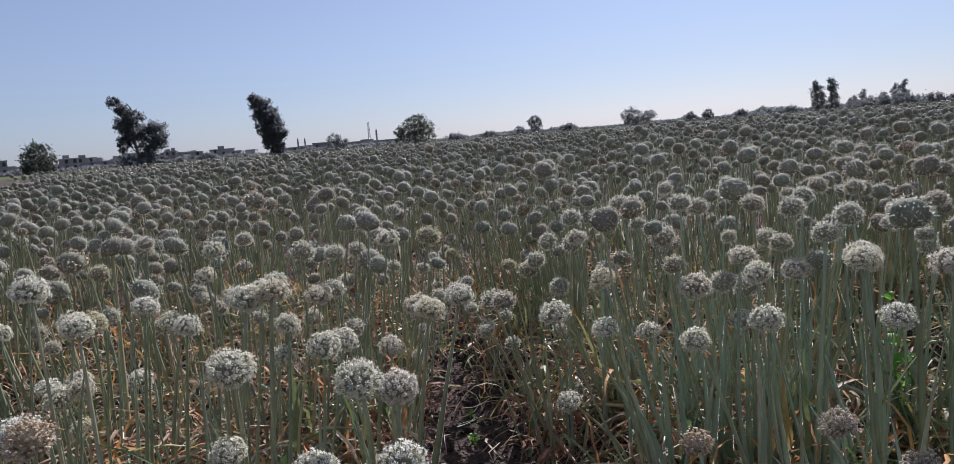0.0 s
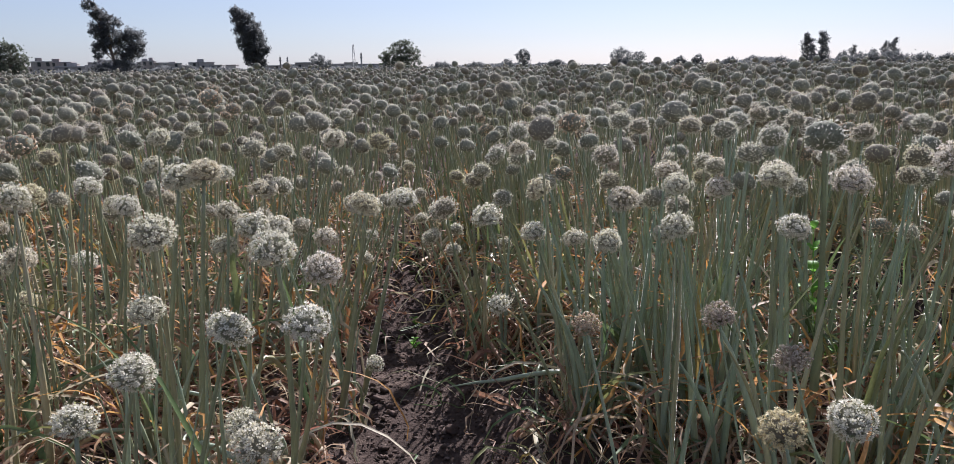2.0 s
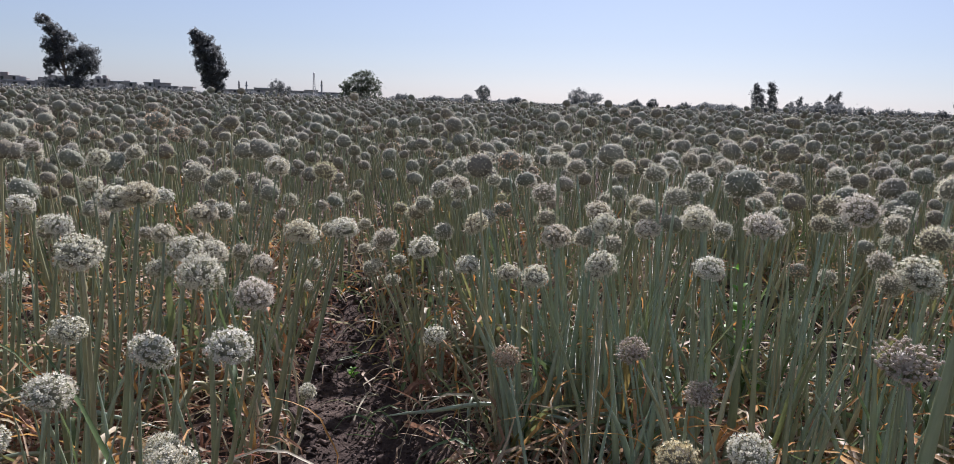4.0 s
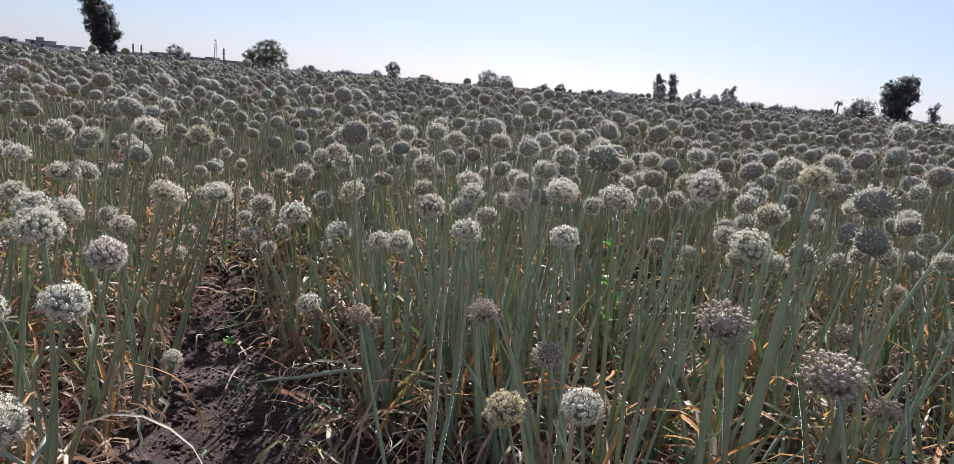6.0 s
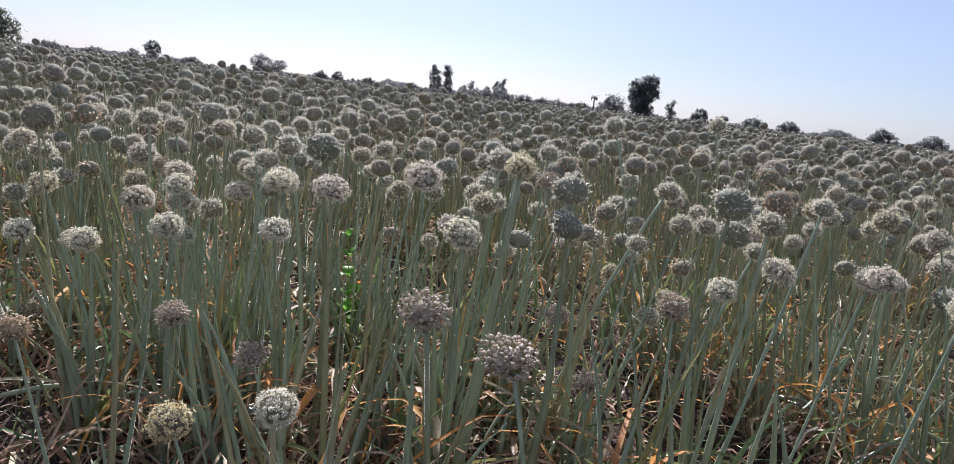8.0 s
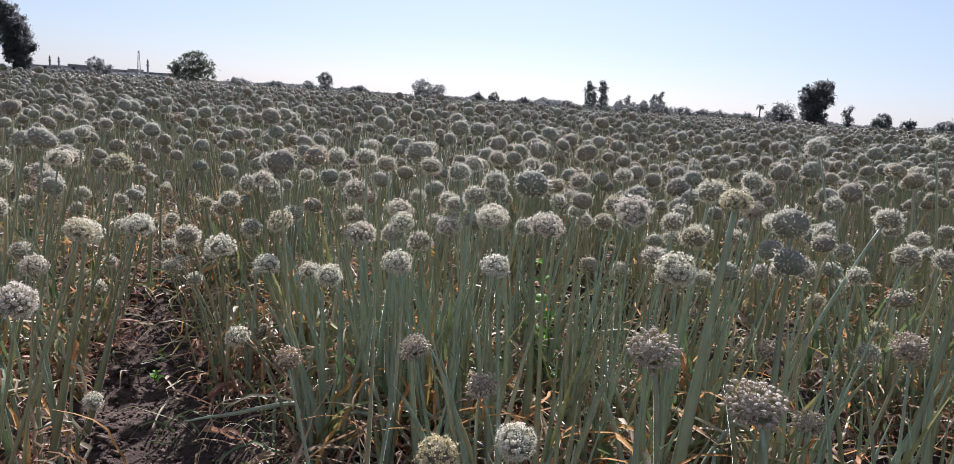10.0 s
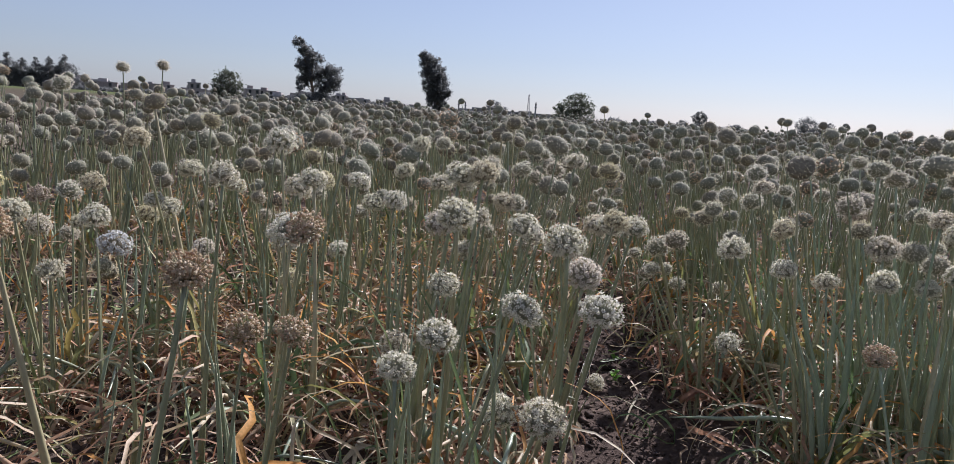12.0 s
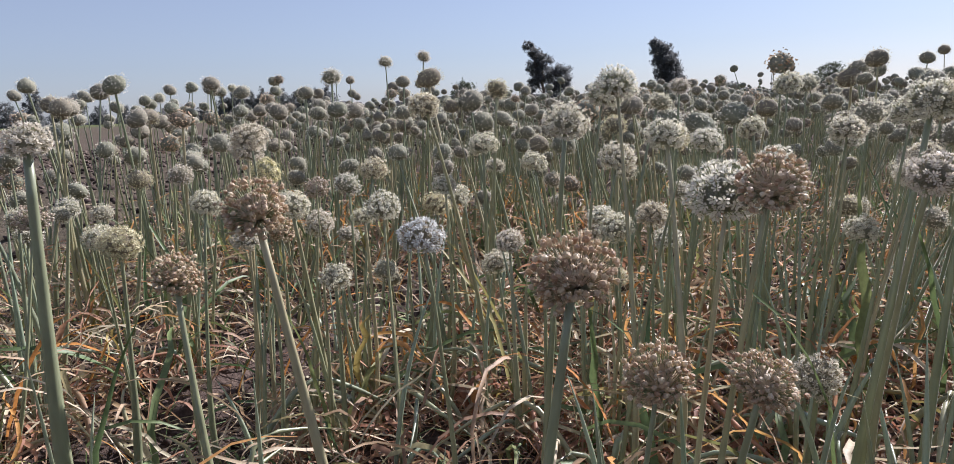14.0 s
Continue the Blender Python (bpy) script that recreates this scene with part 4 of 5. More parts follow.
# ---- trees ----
def tree(name, label, x, y, height, lobes, trunk, seed, mat=FOLIAGE_HAZED, clump=0.20, dense=68.0):
    """lobes: (right, up, width, height) of the crown's parts in metres, seen from the field."""
    rg = np.random.default_rng(seed)
    ob = thing(name, (x, y, -0.1), label, "tree" if "tree" in name else "bush", "trees round the field")
    away = Vector((x, y, 0)).normalized()
    right = Vector((away.y, -away.x, 0))
    R, A = np.array(right), np.array(away)
    g = Geo()
    topx, topz = lobes[0][0] * 0.7, max(l[1] for l in lobes)
    line = np.array([R * (topx * t ** 1.3) + np.array([0, 0, topz * t]) for t in np.linspace(0, 1, 8)])
    g.add(*tube(line, np.linspace(trunk, trunk * 0.25, 8), 7))
    part("trunk", g.mesh("trunk", [BARK], smooth=True), ob)
    for lx, lz, lw, lh in lobes:
        for _ in range(2):
            s = rg.uniform(0.2, 0.6)
            root = np.array([np.interp(s, np.linspace(0, 1, 8), line[:, i]) for i in range(3)])
            root = root if root[2] < lz else line[1]
            tip = R * (lx + rg.uniform(-0.3, 0.3) * lw) + A * rg.uniform(-0.3, 0.3) * lw + np.array([0, 0, lz + rg.uniform(-0.1, 0.35) * lh])
            mid = (root + tip) / 2 + np.array([0, 0, -0.06 * lh])
            limb = Geo()
            limb.add(*tube(np.array([root, mid, tip]), np.array([trunk * 0.4, trunk * 0.25, trunk * 0.08]), 5))
            part("limb", limb.mesh("limb", [BARK], smooth=True), ob)
    c = Geo()
    for lx, lz, lw, lh in lobes:
        tufts = int(8 + 3.0 * lw * lh)
        d = rg.normal(0, 1, (tufts, 3))
        d *= (rg.uniform(0.15, 1.0, (tufts, 1)) ** 0.45) / np.linalg.norm(d, axis=1)[:, None]
        heart = R * lx + np.array([0, 0, lz]) + d[:, :1] * R * lw * 0.46 + d[:, 1:2] * A * lw * 0.46 + d[:, 2:] * np.array([0, 0, lh * 0.46])
        each = max(10, int(dense * lw * lh * 1.3 / tufts))
        n = tufts * each
        size = rg.uniform(0.22, 0.62, tufts) * (0.6 + 0.12 * min(lw, 5))
        p = np.repeat(heart, each, 0) + rg.normal(0, 0.55, (n, 3)) * np.repeat(size, each)[:, None]
        p[:, 2] = np.maximum(p[:, 2], 0.15)
        e1, e2 = rg.normal(0, 1, (n, 3)), rg.normal(0, 1, (n, 3))
        e1 /= np.linalg.norm(e1, axis=1)[:, None]
        e2 -= e1 * np.sum(e1 * e2, 1)[:, None]
        e2 /= np.linalg.norm(e2, axis=1)[:, None]
        s = clump * rg.uniform(0.5, 1.2, (n, 1))
        v = np.stack([p + e1 * s, p + e2 * s * 0.5, p - e1 * s, p - e2 * s * 0.5], 1).reshape(-1, 3)
        k = np.arange(n)[:, None] * 4
        c.add(v, np.concatenate([k + [[0, 1, 2]], k + [[0, 2, 3]]]))
    part("crown", c.mesh("crown", [mat]), ob, "ragged crown of small dark leaves")
    return ob


def palm(x, y, height, seed):
    rg = np.random.default_rng(seed)
    ob = thing("palm_tree", (x, y, -0.1), "small palm with a tuft of drooping fronds", "palm", "trees round the field")
    g = Geo()
    g.add(*tube([(0, 0, 0), (0.06, 0, height * 0.5), (0.05, 0.02, height)], [0.2, 0.15, 0.13], 7))
    part("trunk", g.mesh("trunk", [BARK], smooth=True), ob)
    for k in range(22):
        t = np.linspace(0, 1, 8)
        ang = rg.uniform(0.1, 1.3) - rg.uniform(1.4, 2.4) * t
        reach = rg.uniform(1.0, 1.5) / 8
        c = np.stack([np.cumsum(np.cos(ang)) * reach, 0 * t, np.cumsum(np.sin(ang)) * reach], -1)
        w = np.stack([0 * t, 0.16 * np.sin(np.pi * (0.1 + 0.85 * t)), -0.05 * np.ones(8)], -1)
        q = np.arange(7)
        fr = Geo()
        fr.add(np.concatenate([c + w, c, c + w * np.array([1, -1, 1])]), np.concatenate([np.concatenate([np.stack([q + 8 * m, q + 8 * m + 8, q + 8 * m + 9], -1), np.stack([q + 8 * m, q + 8 * m + 9, q + 8 * m + 1], -1)]) for m in (0, 1)]))
        part("frond", fr.mesh("frond", [FOLIAGE_HAZED], smooth=True), ob, "", pose(0.05, 0.02, height, 0, 0, k * 137.5))


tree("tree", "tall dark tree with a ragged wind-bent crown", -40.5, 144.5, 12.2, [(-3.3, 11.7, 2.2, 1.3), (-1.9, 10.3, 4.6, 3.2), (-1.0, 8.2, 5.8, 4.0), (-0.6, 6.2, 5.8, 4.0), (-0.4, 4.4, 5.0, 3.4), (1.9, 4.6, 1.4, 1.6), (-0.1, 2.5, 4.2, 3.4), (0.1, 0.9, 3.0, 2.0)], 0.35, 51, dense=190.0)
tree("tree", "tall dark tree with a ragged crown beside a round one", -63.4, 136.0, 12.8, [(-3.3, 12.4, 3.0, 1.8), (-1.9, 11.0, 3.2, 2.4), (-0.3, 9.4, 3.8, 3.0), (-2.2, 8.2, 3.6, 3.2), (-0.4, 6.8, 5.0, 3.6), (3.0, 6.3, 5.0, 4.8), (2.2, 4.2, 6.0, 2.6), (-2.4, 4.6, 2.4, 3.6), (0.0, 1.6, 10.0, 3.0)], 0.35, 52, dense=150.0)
tree("bush", "dense round green bush at the edge of the field", -67.5, 111.1, 5.7, [(0, 4.0, 4.0, 3.4), (-1.3, 2.4, 2.8, 3.6), (1.3, 2.4, 2.8, 3.6), (0, 1.4, 5.0, 2.6)], 0.2, 53, mat=FOLIAGE_LIGHT)
tree("bush", "broad round dark green bush on the horizon", -13.3, 149.4, 6.3, [(0.2, 4.8, 5.0, 3.0), (-2.0, 3.2, 4.6, 3.6), (2.2, 3.2, 4.4, 3.6), (0, 1.6, 9.0, 3.2)], 0.25, 54, mat=FOLIAGE_LIGHT)
tree("bush", "small rounded dark bush on the horizon", -36.6, 186.4, 4.4, [(-0.6, 3.0, 4.0, 2.8), (1.4, 2.2, 3.6, 2.6), (0, 1.0, 6.4, 2.0)], 0.2, 55)
tree("bush", "small dark bush beside a taller tree", 11.9, 219.7, 3.0, [(0, 1.9, 3.0, 2.2), (0.3, 0.9, 3.4, 1.8)], 0.15, 56)
tree("tree", "upright open-crowned tree on the horizon", 16.5, 219.4, 6.0, [(0, 4.6, 2.6, 2.8), (-1.2, 3.6, 2.4, 3.0), (1.2, 3.4, 2.4, 3.0), (0, 1.6, 4.2, 2.8)], 0.2, 57)
tree("tree", "broad dark tree with a rounded two-part crown", 39.8, 185.8, 4.9, [(-1.8, 3.3, 5.4, 3.2), (2.4, 2.8, 4.6, 3.0), (0, 1.4, 8.6, 2.4)], 0.3, 58)
tree("bush", "low hazy bush on the far edge of the fields", 65.8, 230.8, 3.4, [(0, 2.1, 3.1, 2.4), (1.1, 1.4, 2.6, 2.0), (-1.1, 1.3, 2.6, 2.0)], 0.15, 59, clump=0.22)
tree("bush", "low hazy bush on the far edge of the fields", 71.0, 229.3, 3.8, [(0, 2.4, 2.6, 2.7), (1.0, 1.5, 2.2, 2.3), (-1.0, 1.4, 2.2, 2.3)], 0.15, 60, clump=0.22)
tree("bush", "low hazy bush on the far edge of the fields", 86.8, 245.1, 3.3, [(0, 2.0, 3.0, 2.3), (1.1, 1.3, 2.5, 2.0), (-1.1, 1.3, 2.5, 2.0)], 0.15, 61, clump=0.22)
tree("bush", "low hazy bush on the far edge of the fields", 100.3, 261.4, 3.4, [(0, 2.1, 5.4, 2.4), (2.0, 1.4, 4.5, 2.0), (-2.0, 1.3, 4.5, 2.0)], 0.15, 62, clump=0.22)
tree("bush", "low hazy bush on the far edge of the fields", 112.1, 165.6, 2.6, [(0, 1.6, 3.6, 1.8), (1.3, 1.0, 3.0, 1.6), (-1.3, 1.0, 3.0, 1.6)], 0.15, 63, clump=0.22)
tree("bush", "low hazy bush on the far edge of the fields", 121.1, 171.6, 2.0, [(0, 1.2, 2.6, 1.4), (1.3, 0.9, 3.0, 1.3), (-1.3, 0.8, 3.0, 1.3)], 0.15, 64, clump=0.22)
tree("bush", "low hazy bush on the far edge of the fields", 140.9, 141.9, 4.6, [(0, 2.9, 3.4, 3.2), (1.2, 1.8, 2.8, 2.8), (-1.2, 1.7, 2.8, 2.8)], 0.15, 65, clump=0.22)
tree("bush", "low hazy bush on the far edge of the fields", 159.3, 151.7, 3.4, [(0, 2.3, 1.8, 2.6), (1.0, 1.9, 2.3, 2.9), (-1.0, 1.8, 2.3, 2.9)], 0.15, 66, clump=0.22)
tree("bush", "low hazy bush on the far edge of the fields", -7.6, 229.9, 2.6, [(0, 1.6, 5.4, 1.8), (2.0, 1.0, 4.5, 1.6), (-2.0, 1.0, 4.5, 1.6)], 0.15, 67, clump=0.22)
tree("bush", "low hazy bush on the far edge of the fields", 2.5, 240.0, 2.4, [(0, 1.5, 4.8, 1.7), (1.8, 1.0, 4.0, 1.4), (-1.8, 0.9, 4.0, 1.4)], 0.15, 68, clump=0.22)
tree("bush", "low hazy bush on the far edge of the fields", 27.2, 228.4, 2.8, [(0, 1.7, 4.2, 2.0), (1.5, 1.1, 3.5, 1.7), (-1.5, 1.1, 3.5, 1.7)], 0.15, 69, clump=0.22)
tree("bush", "low hazy bush on the far edge of the fields", 89.1, 212.0, 2.6, [(0, 1.6, 4.2, 1.8), (1.5, 1.0, 3.5, 1.6), (-1.5, 1.0, 3.5, 1.6)], 0.15, 70, clump=0.22)
tree("bush", "low hazy bush on the far edge of the fields", 104.8, 170.3, 2.8, [(0, 1.7, 3.6, 2.0), (1.3, 1.1, 3.0, 1.7), (-1.3, 1.1, 3.0, 1.7)], 0.15, 71, clump=0.22)
tree("bush", "low hazy bush on the far edge of the fields", 114.4, 176.1, 2.6, [(0, 1.6, 3.6, 1.8), (1.3, 1.0, 3.0, 1.6), (-1.3, 1.0, 3.0, 1.6)], 0.15, 72, clump=0.22)
tree("bush", "low hazy bush on the far edge of the fields", 117.8, 161.6, 2.4, [(0, 1.5, 3.0, 1.7), (1.1, 1.0, 2.5, 1.4), (-1.1, 0.9, 2.5, 1.4)], 0.15, 73, clump=0.22)
tree("bush", "low hazy bush on the far edge of the fields", 164.8, 145.8, 3.8, [(0, 2.4, 4.8, 2.7), (1.8, 1.5, 4.0, 2.3), (-1.8, 1.4, 4.0, 2.3)], 0.15, 74, clump=0.22)
tree("bush", "low hazy bush on the far edge of the fields", 171.0, 138.5, 4.2, [(0, 2.6, 4.2, 2.9), (1.5, 1.7, 3.5, 2.5), (-1.5, 1.6, 3.5, 2.5)], 0.15, 75, clump=0.22)
tree("bush", "low hazy bush on the far edge of the fields", 169.9, 123.4, 3.0, [(0.6, 1.9, 6.8, 2.1), (3.4, 1.2, 4.6, 1.8), (-3.0, 1.0, 5.0, 1.6)], 0.15, 76, clump=0.22)
tree("bush", "low hazy bush on the far edge of the fields", 184.5, 119.8, 4.6, [(0, 2.9, 4.8, 3.2), (1.8, 1.8, 4.0, 2.8), (-1.8, 1.7, 4.0, 2.8)], 0.15, 77, clump=0.22)
tree("bush", "low hazy bush on the far edge of the fields", 181.9, 105.0, 4.0, [(0, 2.5, 4.8, 2.8), (1.8, 1.6, 4.0, 2.4), (-1.8, 1.5, 4.0, 2.4)], 0.15, 78, clump=0.22)
tree("bush", "low hazy bush on the far edge of the fields", -84.4, 224.7, 2.6, [(0, 1.6, 4.8, 1.8), (1.8, 1.0, 4.0, 1.6), (-1.8, 1.0, 4.0, 1.6)], 0.15, 79, clump=0.22)
tree("tree", "slender spiky tree among its neighbours", 70.8, 154.6, 6.9, [(-0.4, 6.2, 1.6, 1.6), (-0.1, 4.7, 2.8, 3.0), (0.2, 2.9, 3.4, 3.3), (0.1, 1.2, 3.6, 2.5)], 0.15, 80, clump=0.18, dense=95.0)
tree("tree", "slender spiky tree among its neighbours", 73.2, 153.4, 7.1, [(-0.2, 6.4, 1.5, 1.8), (0.1, 4.8, 2.3, 3.0), (0.2, 2.9, 2.8, 3.4), (0, 1.3, 3.2, 2.6)], 0.15, 81, clump=0.18, dense=95.0)
tree("tree", "slender spiky tree among its neighbours", 99.4, 173.6, 6.3, [(0.2, 5.5, 1.3, 1.6), (-0.2, 4.2, 2.2, 2.5), (0.2, 2.5, 2.6, 2.8), (0, 1.1, 2.6, 2.3)], 0.15, 82, clump=0.18, dense=95.0)
tree("tree", "slender spiky tree among its neighbours", 97.9, 174.4, 5.6, [(0.2, 4.9, 0.8, 1.4), (-0.2, 3.7, 1.4, 2.2), (0.2, 2.2, 1.6, 2.5), (0, 1.0, 1.6, 2.0)], 0.15, 83, clump=0.18, dense=95.0)
tree("tree", "slender spiky tree among its neighbours", 92.0, 177.6, 5.0, [(0.2, 4.4, 1.0, 1.2), (-0.2, 3.3, 1.7, 2.0), (0.2, 2.0, 2.0, 2.2), (0, 0.9, 2.0, 1.8)], 0.15, 84, clump=0.18, dense=95.0)
tree("tree", "slender spiky tree among its neighbours", 95.7, 175.6, 3.8, [(0.2, 3.3, 1.6, 0.9), (-0.2, 2.5, 2.7, 1.5), (0.2, 1.5, 3.2, 1.7), (0, 0.7, 3.2, 1.4)], 0.15, 85, clump=0.18, dense=95.0)
tree("tree", "slender spiky tree among its neighbours", 90.2, 178.5, 3.4, [(0.2, 3.0, 1.3, 0.8), (-0.2, 2.2, 2.2, 1.4), (0.2, 1.4, 2.6, 1.5), (0, 0.6, 2.6, 1.2)], 0.15, 86, clump=0.18, dense=95.0)
tree("tree", "slender spiky tree among its neighbours", 108.5, 117.6, 4.7, [(0.2, 4.1, 1.1, 1.2), (-0.2, 3.1, 1.9, 1.9), (0.2, 1.9, 2.2, 2.1), (0, 0.8, 2.2, 1.7)], 0.15, 87, clump=0.18, dense=95.0)
tree("tree", "dark tree with a dense broken crown", 97.6, 113.9, 9.0, [(0.9, 7.4, 3.6, 3.0), (-1.6, 6.0, 3.0, 3.6), (0.6, 5.4, 4.8, 4.2), (-0.6, 3.6, 5.6, 4.2), (0.2, 1.6, 5.6, 3.0)], 0.3, 88, dense=150.0)
tree("bush", "rounded olive bush beside a dark tree", 93.2, 117.6, 4.3, [(0.3, 2.9, 4.6, 2.8), (-1.2, 1.8, 4.0, 2.8), (1.6, 1.4, 3.6, 2.4)], 0.2, 89)
palm(96.1, 127.9, 3.4, 90)
tree("tree", "tree in the row beyond the ploughed land", -149.0, 81.9, 8.4, [(0.2, 6.6, 2.9, 3.0), (0.8, 4.2, 2.9, 3.4), (-0.9, 3.8, 2.9, 3.8), (0, 1.7, 3.8, 3.0)], 0.2, 91)
tree("tree", "tree in the row beyond the ploughed land", -177.9, 91.4, 6.4, [(0.2, 5.0, 3.5, 2.3), (1.0, 3.2, 3.5, 2.6), (-1.1, 2.9, 3.5, 2.9), (0, 1.3, 4.5, 2.3)], 0.2, 92)
tree("tree", "tree in the row beyond the ploughed land", -171.1, 103.6, 8.2, [(0.2, 6.4, 3.5, 3.0), (1.0, 4.1, 3.5, 3.3), (-1.1, 3.7, 3.5, 3.7), (0, 1.6, 4.5, 3.0)], 0.2, 93)
tree("bush", "tree in the row beyond the ploughed land", -185.3, 118.5, 5.2, [(0.2, 4.1, 3.2, 1.9), (0.9, 2.6, 3.2, 2.1), (-1.0, 2.3, 3.2, 2.3), (0, 1.0, 4.1, 1.9)], 0.2, 94)
tree("bush", "tree in the row beyond the ploughed land", -173.2, 100.0, 4.8, [(0.2, 3.7, 2.2, 1.7), (0.6, 2.4, 2.2, 1.9), (-0.7, 2.2, 2.2, 2.2), (0, 1.0, 2.9, 1.7)], 0.2, 95)
tree("tree", "tree in the row beyond the ploughed land", -182.0, 123.7, 5.6, [(0.2, 4.4, 2.1, 2.0), (0.6, 2.8, 2.1, 2.2), (-0.7, 2.5, 2.1, 2.5), (0, 1.1, 2.7, 2.0)], 0.2, 96)
tree("bush", "tree in the row beyond the ploughed land", -186.8, 134.2, 4.6, [(0.2, 3.6, 3.5, 1.7), (1.0, 2.3, 3.5, 1.8), (-1.1, 2.1, 3.5, 2.1), (0, 0.9, 4.5, 1.7)], 0.2, 97)
tree("tree", "tree in the row beyond the ploughed land", -182.0, 82.9, 6.0, [(0.2, 4.7, 4.9, 2.2), (1.4, 3.0, 4.9, 2.4), (-1.5, 2.7, 4.9, 2.7), (0, 1.2, 6.3, 2.2)], 0.2, 98)
tree("bush", "tree in the row beyond the ploughed land", -185.5, 152.3, 5.0, [(0.2, 3.9, 3.5, 1.8), (1.0, 2.5, 3.5, 2.0), (-1.1, 2.2, 3.5, 2.2), (0, 1.0, 4.5, 1.8)], 0.2, 99)
tree("tree", "tall feathery dark tree of a dense windbreak", -166.5, 143.8, 7.7, [(0, 6.5, 1.6, 2.8), (0.2, 4.2, 5.6, 3.9), (0, 1.9, 7.0, 3.9)], 0.18, 100, clump=0.22)
tree("tree", "tall feathery dark tree of a dense windbreak", -164.7, 145.8, 8.5, [(0, 7.2, 1.6, 3.1), (0.2, 4.7, 5.8, 4.3), (0, 2.1, 7.2, 4.3)], 0.18, 101, clump=0.22)
tree("tree", "tall feathery dark tree of a dense windbreak", -163.1, 147.6, 7.2, [(0, 6.1, 1.7, 2.6), (0.2, 4.0, 6.1, 3.6), (0, 1.8, 7.7, 3.6)], 0.18, 102, clump=0.22)
tree("tree", "tall feathery dark tree of a dense windbreak", -161.4, 149.5, 7.7, [(0, 6.5, 1.8, 2.8), (0.2, 4.2, 6.5, 3.9), (0, 1.9, 8.0, 3.9)], 0.18, 103, clump=0.22)
tree("tree", "tall feathery dark tree of a dense windbreak", -159.5, 151.6, 9.0, [(0, 7.6, 1.5, 3.3), (0.2, 5.0, 5.4, 4.5), (0, 2.3, 6.8, 4.5)], 0.18, 104, clump=0.22)
tree("tree", "tall feathery dark tree of a dense windbreak", -157.4, 153.7, 7.5, [(0, 6.3, 1.6, 2.7), (0.2, 4.1, 5.8, 3.8), (0, 1.9, 7.2, 3.8)], 0.18, 105, clump=0.22)
tree("tree", "tall feathery dark tree of a dense windbreak", -155.2, 155.9, 8.4, [(0, 7.0, 1.7, 3.0), (0.2, 4.6, 6.0, 4.2), (0, 2.1, 7.4, 4.2)], 0.18, 106, clump=0.22)
tree("tree", "tall feathery dark tree of a dense windbreak", -153.1, 158.0, 7.3, [(0, 6.2, 1.7, 2.6), (0.2, 4.0, 6.0, 3.7), (0, 1.8, 7.5, 3.7)], 0.18, 107, clump=0.22)
tree("tree", "tall feathery dark tree of a dense windbreak", -151.0, 160.0, 7.9, [(0, 6.6, 1.3, 2.8), (0.2, 4.3, 4.5, 3.9), (0, 2.0, 5.6, 3.9)], 0.18, 108, clump=0.22)
tree("tree", "tall feathery dark tree of a dense windbreak", -148.7, 162.1, 8.2, [(0, 6.9, 1.7, 3.0), (0.2, 4.5, 6.0, 4.1), (0, 2.1, 7.4, 4.1)], 0.18, 109, clump=0.22)
tree("tree", "tall feathery dark tree of a dense windbreak", -146.3, 164.3, 8.8, [(0, 7.4, 1.8, 3.2), (0.2, 4.8, 6.3, 4.4), (0, 2.2, 7.9, 4.4)], 0.18, 110, clump=0.22)
tree("bush", "dense scrub at the feet of slender trees", 83.8, 153.6, 3.2, [(-4.6, 1.3, 5.0, 2.4), (-1.0, 1.5, 5.4, 2.8), (3.0, 1.6, 5.4, 3.0), (6.0, 1.2, 4.4, 2.2)], 0.15, 112, clump=0.22)


def far_hedge():
    """A low uneven line of trees and scrub along the far side of the fields."""
    rg = np.random.default_rng(77)
    n = 40000
    a = np.radians(rg.uniform(-68, 64, n))
    top = np.array([0.8 + 1.1 * noise.noise(Vector((v * 9, 0, 0))) + 1.3 * max(0, noise.noise(Vector((v * 55, 4, 0)))) for v in a])
    top = np.clip(top + np.where(np.abs(a - 0.05) > 0.2, 1.0 * np.array([max(0, noise.noise(Vector((v * 38, 9, 0)))) * 2 for v in a]), 0), 0.35, 3.6)
    r = rg.uniform(262, 275, n)
    p = np.stack([r * np.sin(a), r * np.cos(a), top * rg.uniform(0.05, 1.0, n)], -1)
    e1, e2 = rg.normal(0, 0.42, (n, 3)), rg.normal(0, 0.30, (n, 3))
    g = Geo()
    k = np.arange(n)[:, None] * 3
    g.add(np.stack([p + e1, p - e1 * 0.6 + e2, p - e2], 1).reshape(-1, 3), k + [[0, 1, 2]])
    # the leaf grey carries painted haze
    tagged(new("far_hedge", g.mesh("far_hedge", [FOLIAGE_HAZED])), "low hazy line of scrub and trees along the horizon", "hedge", kind="stuff")


far_hedge()


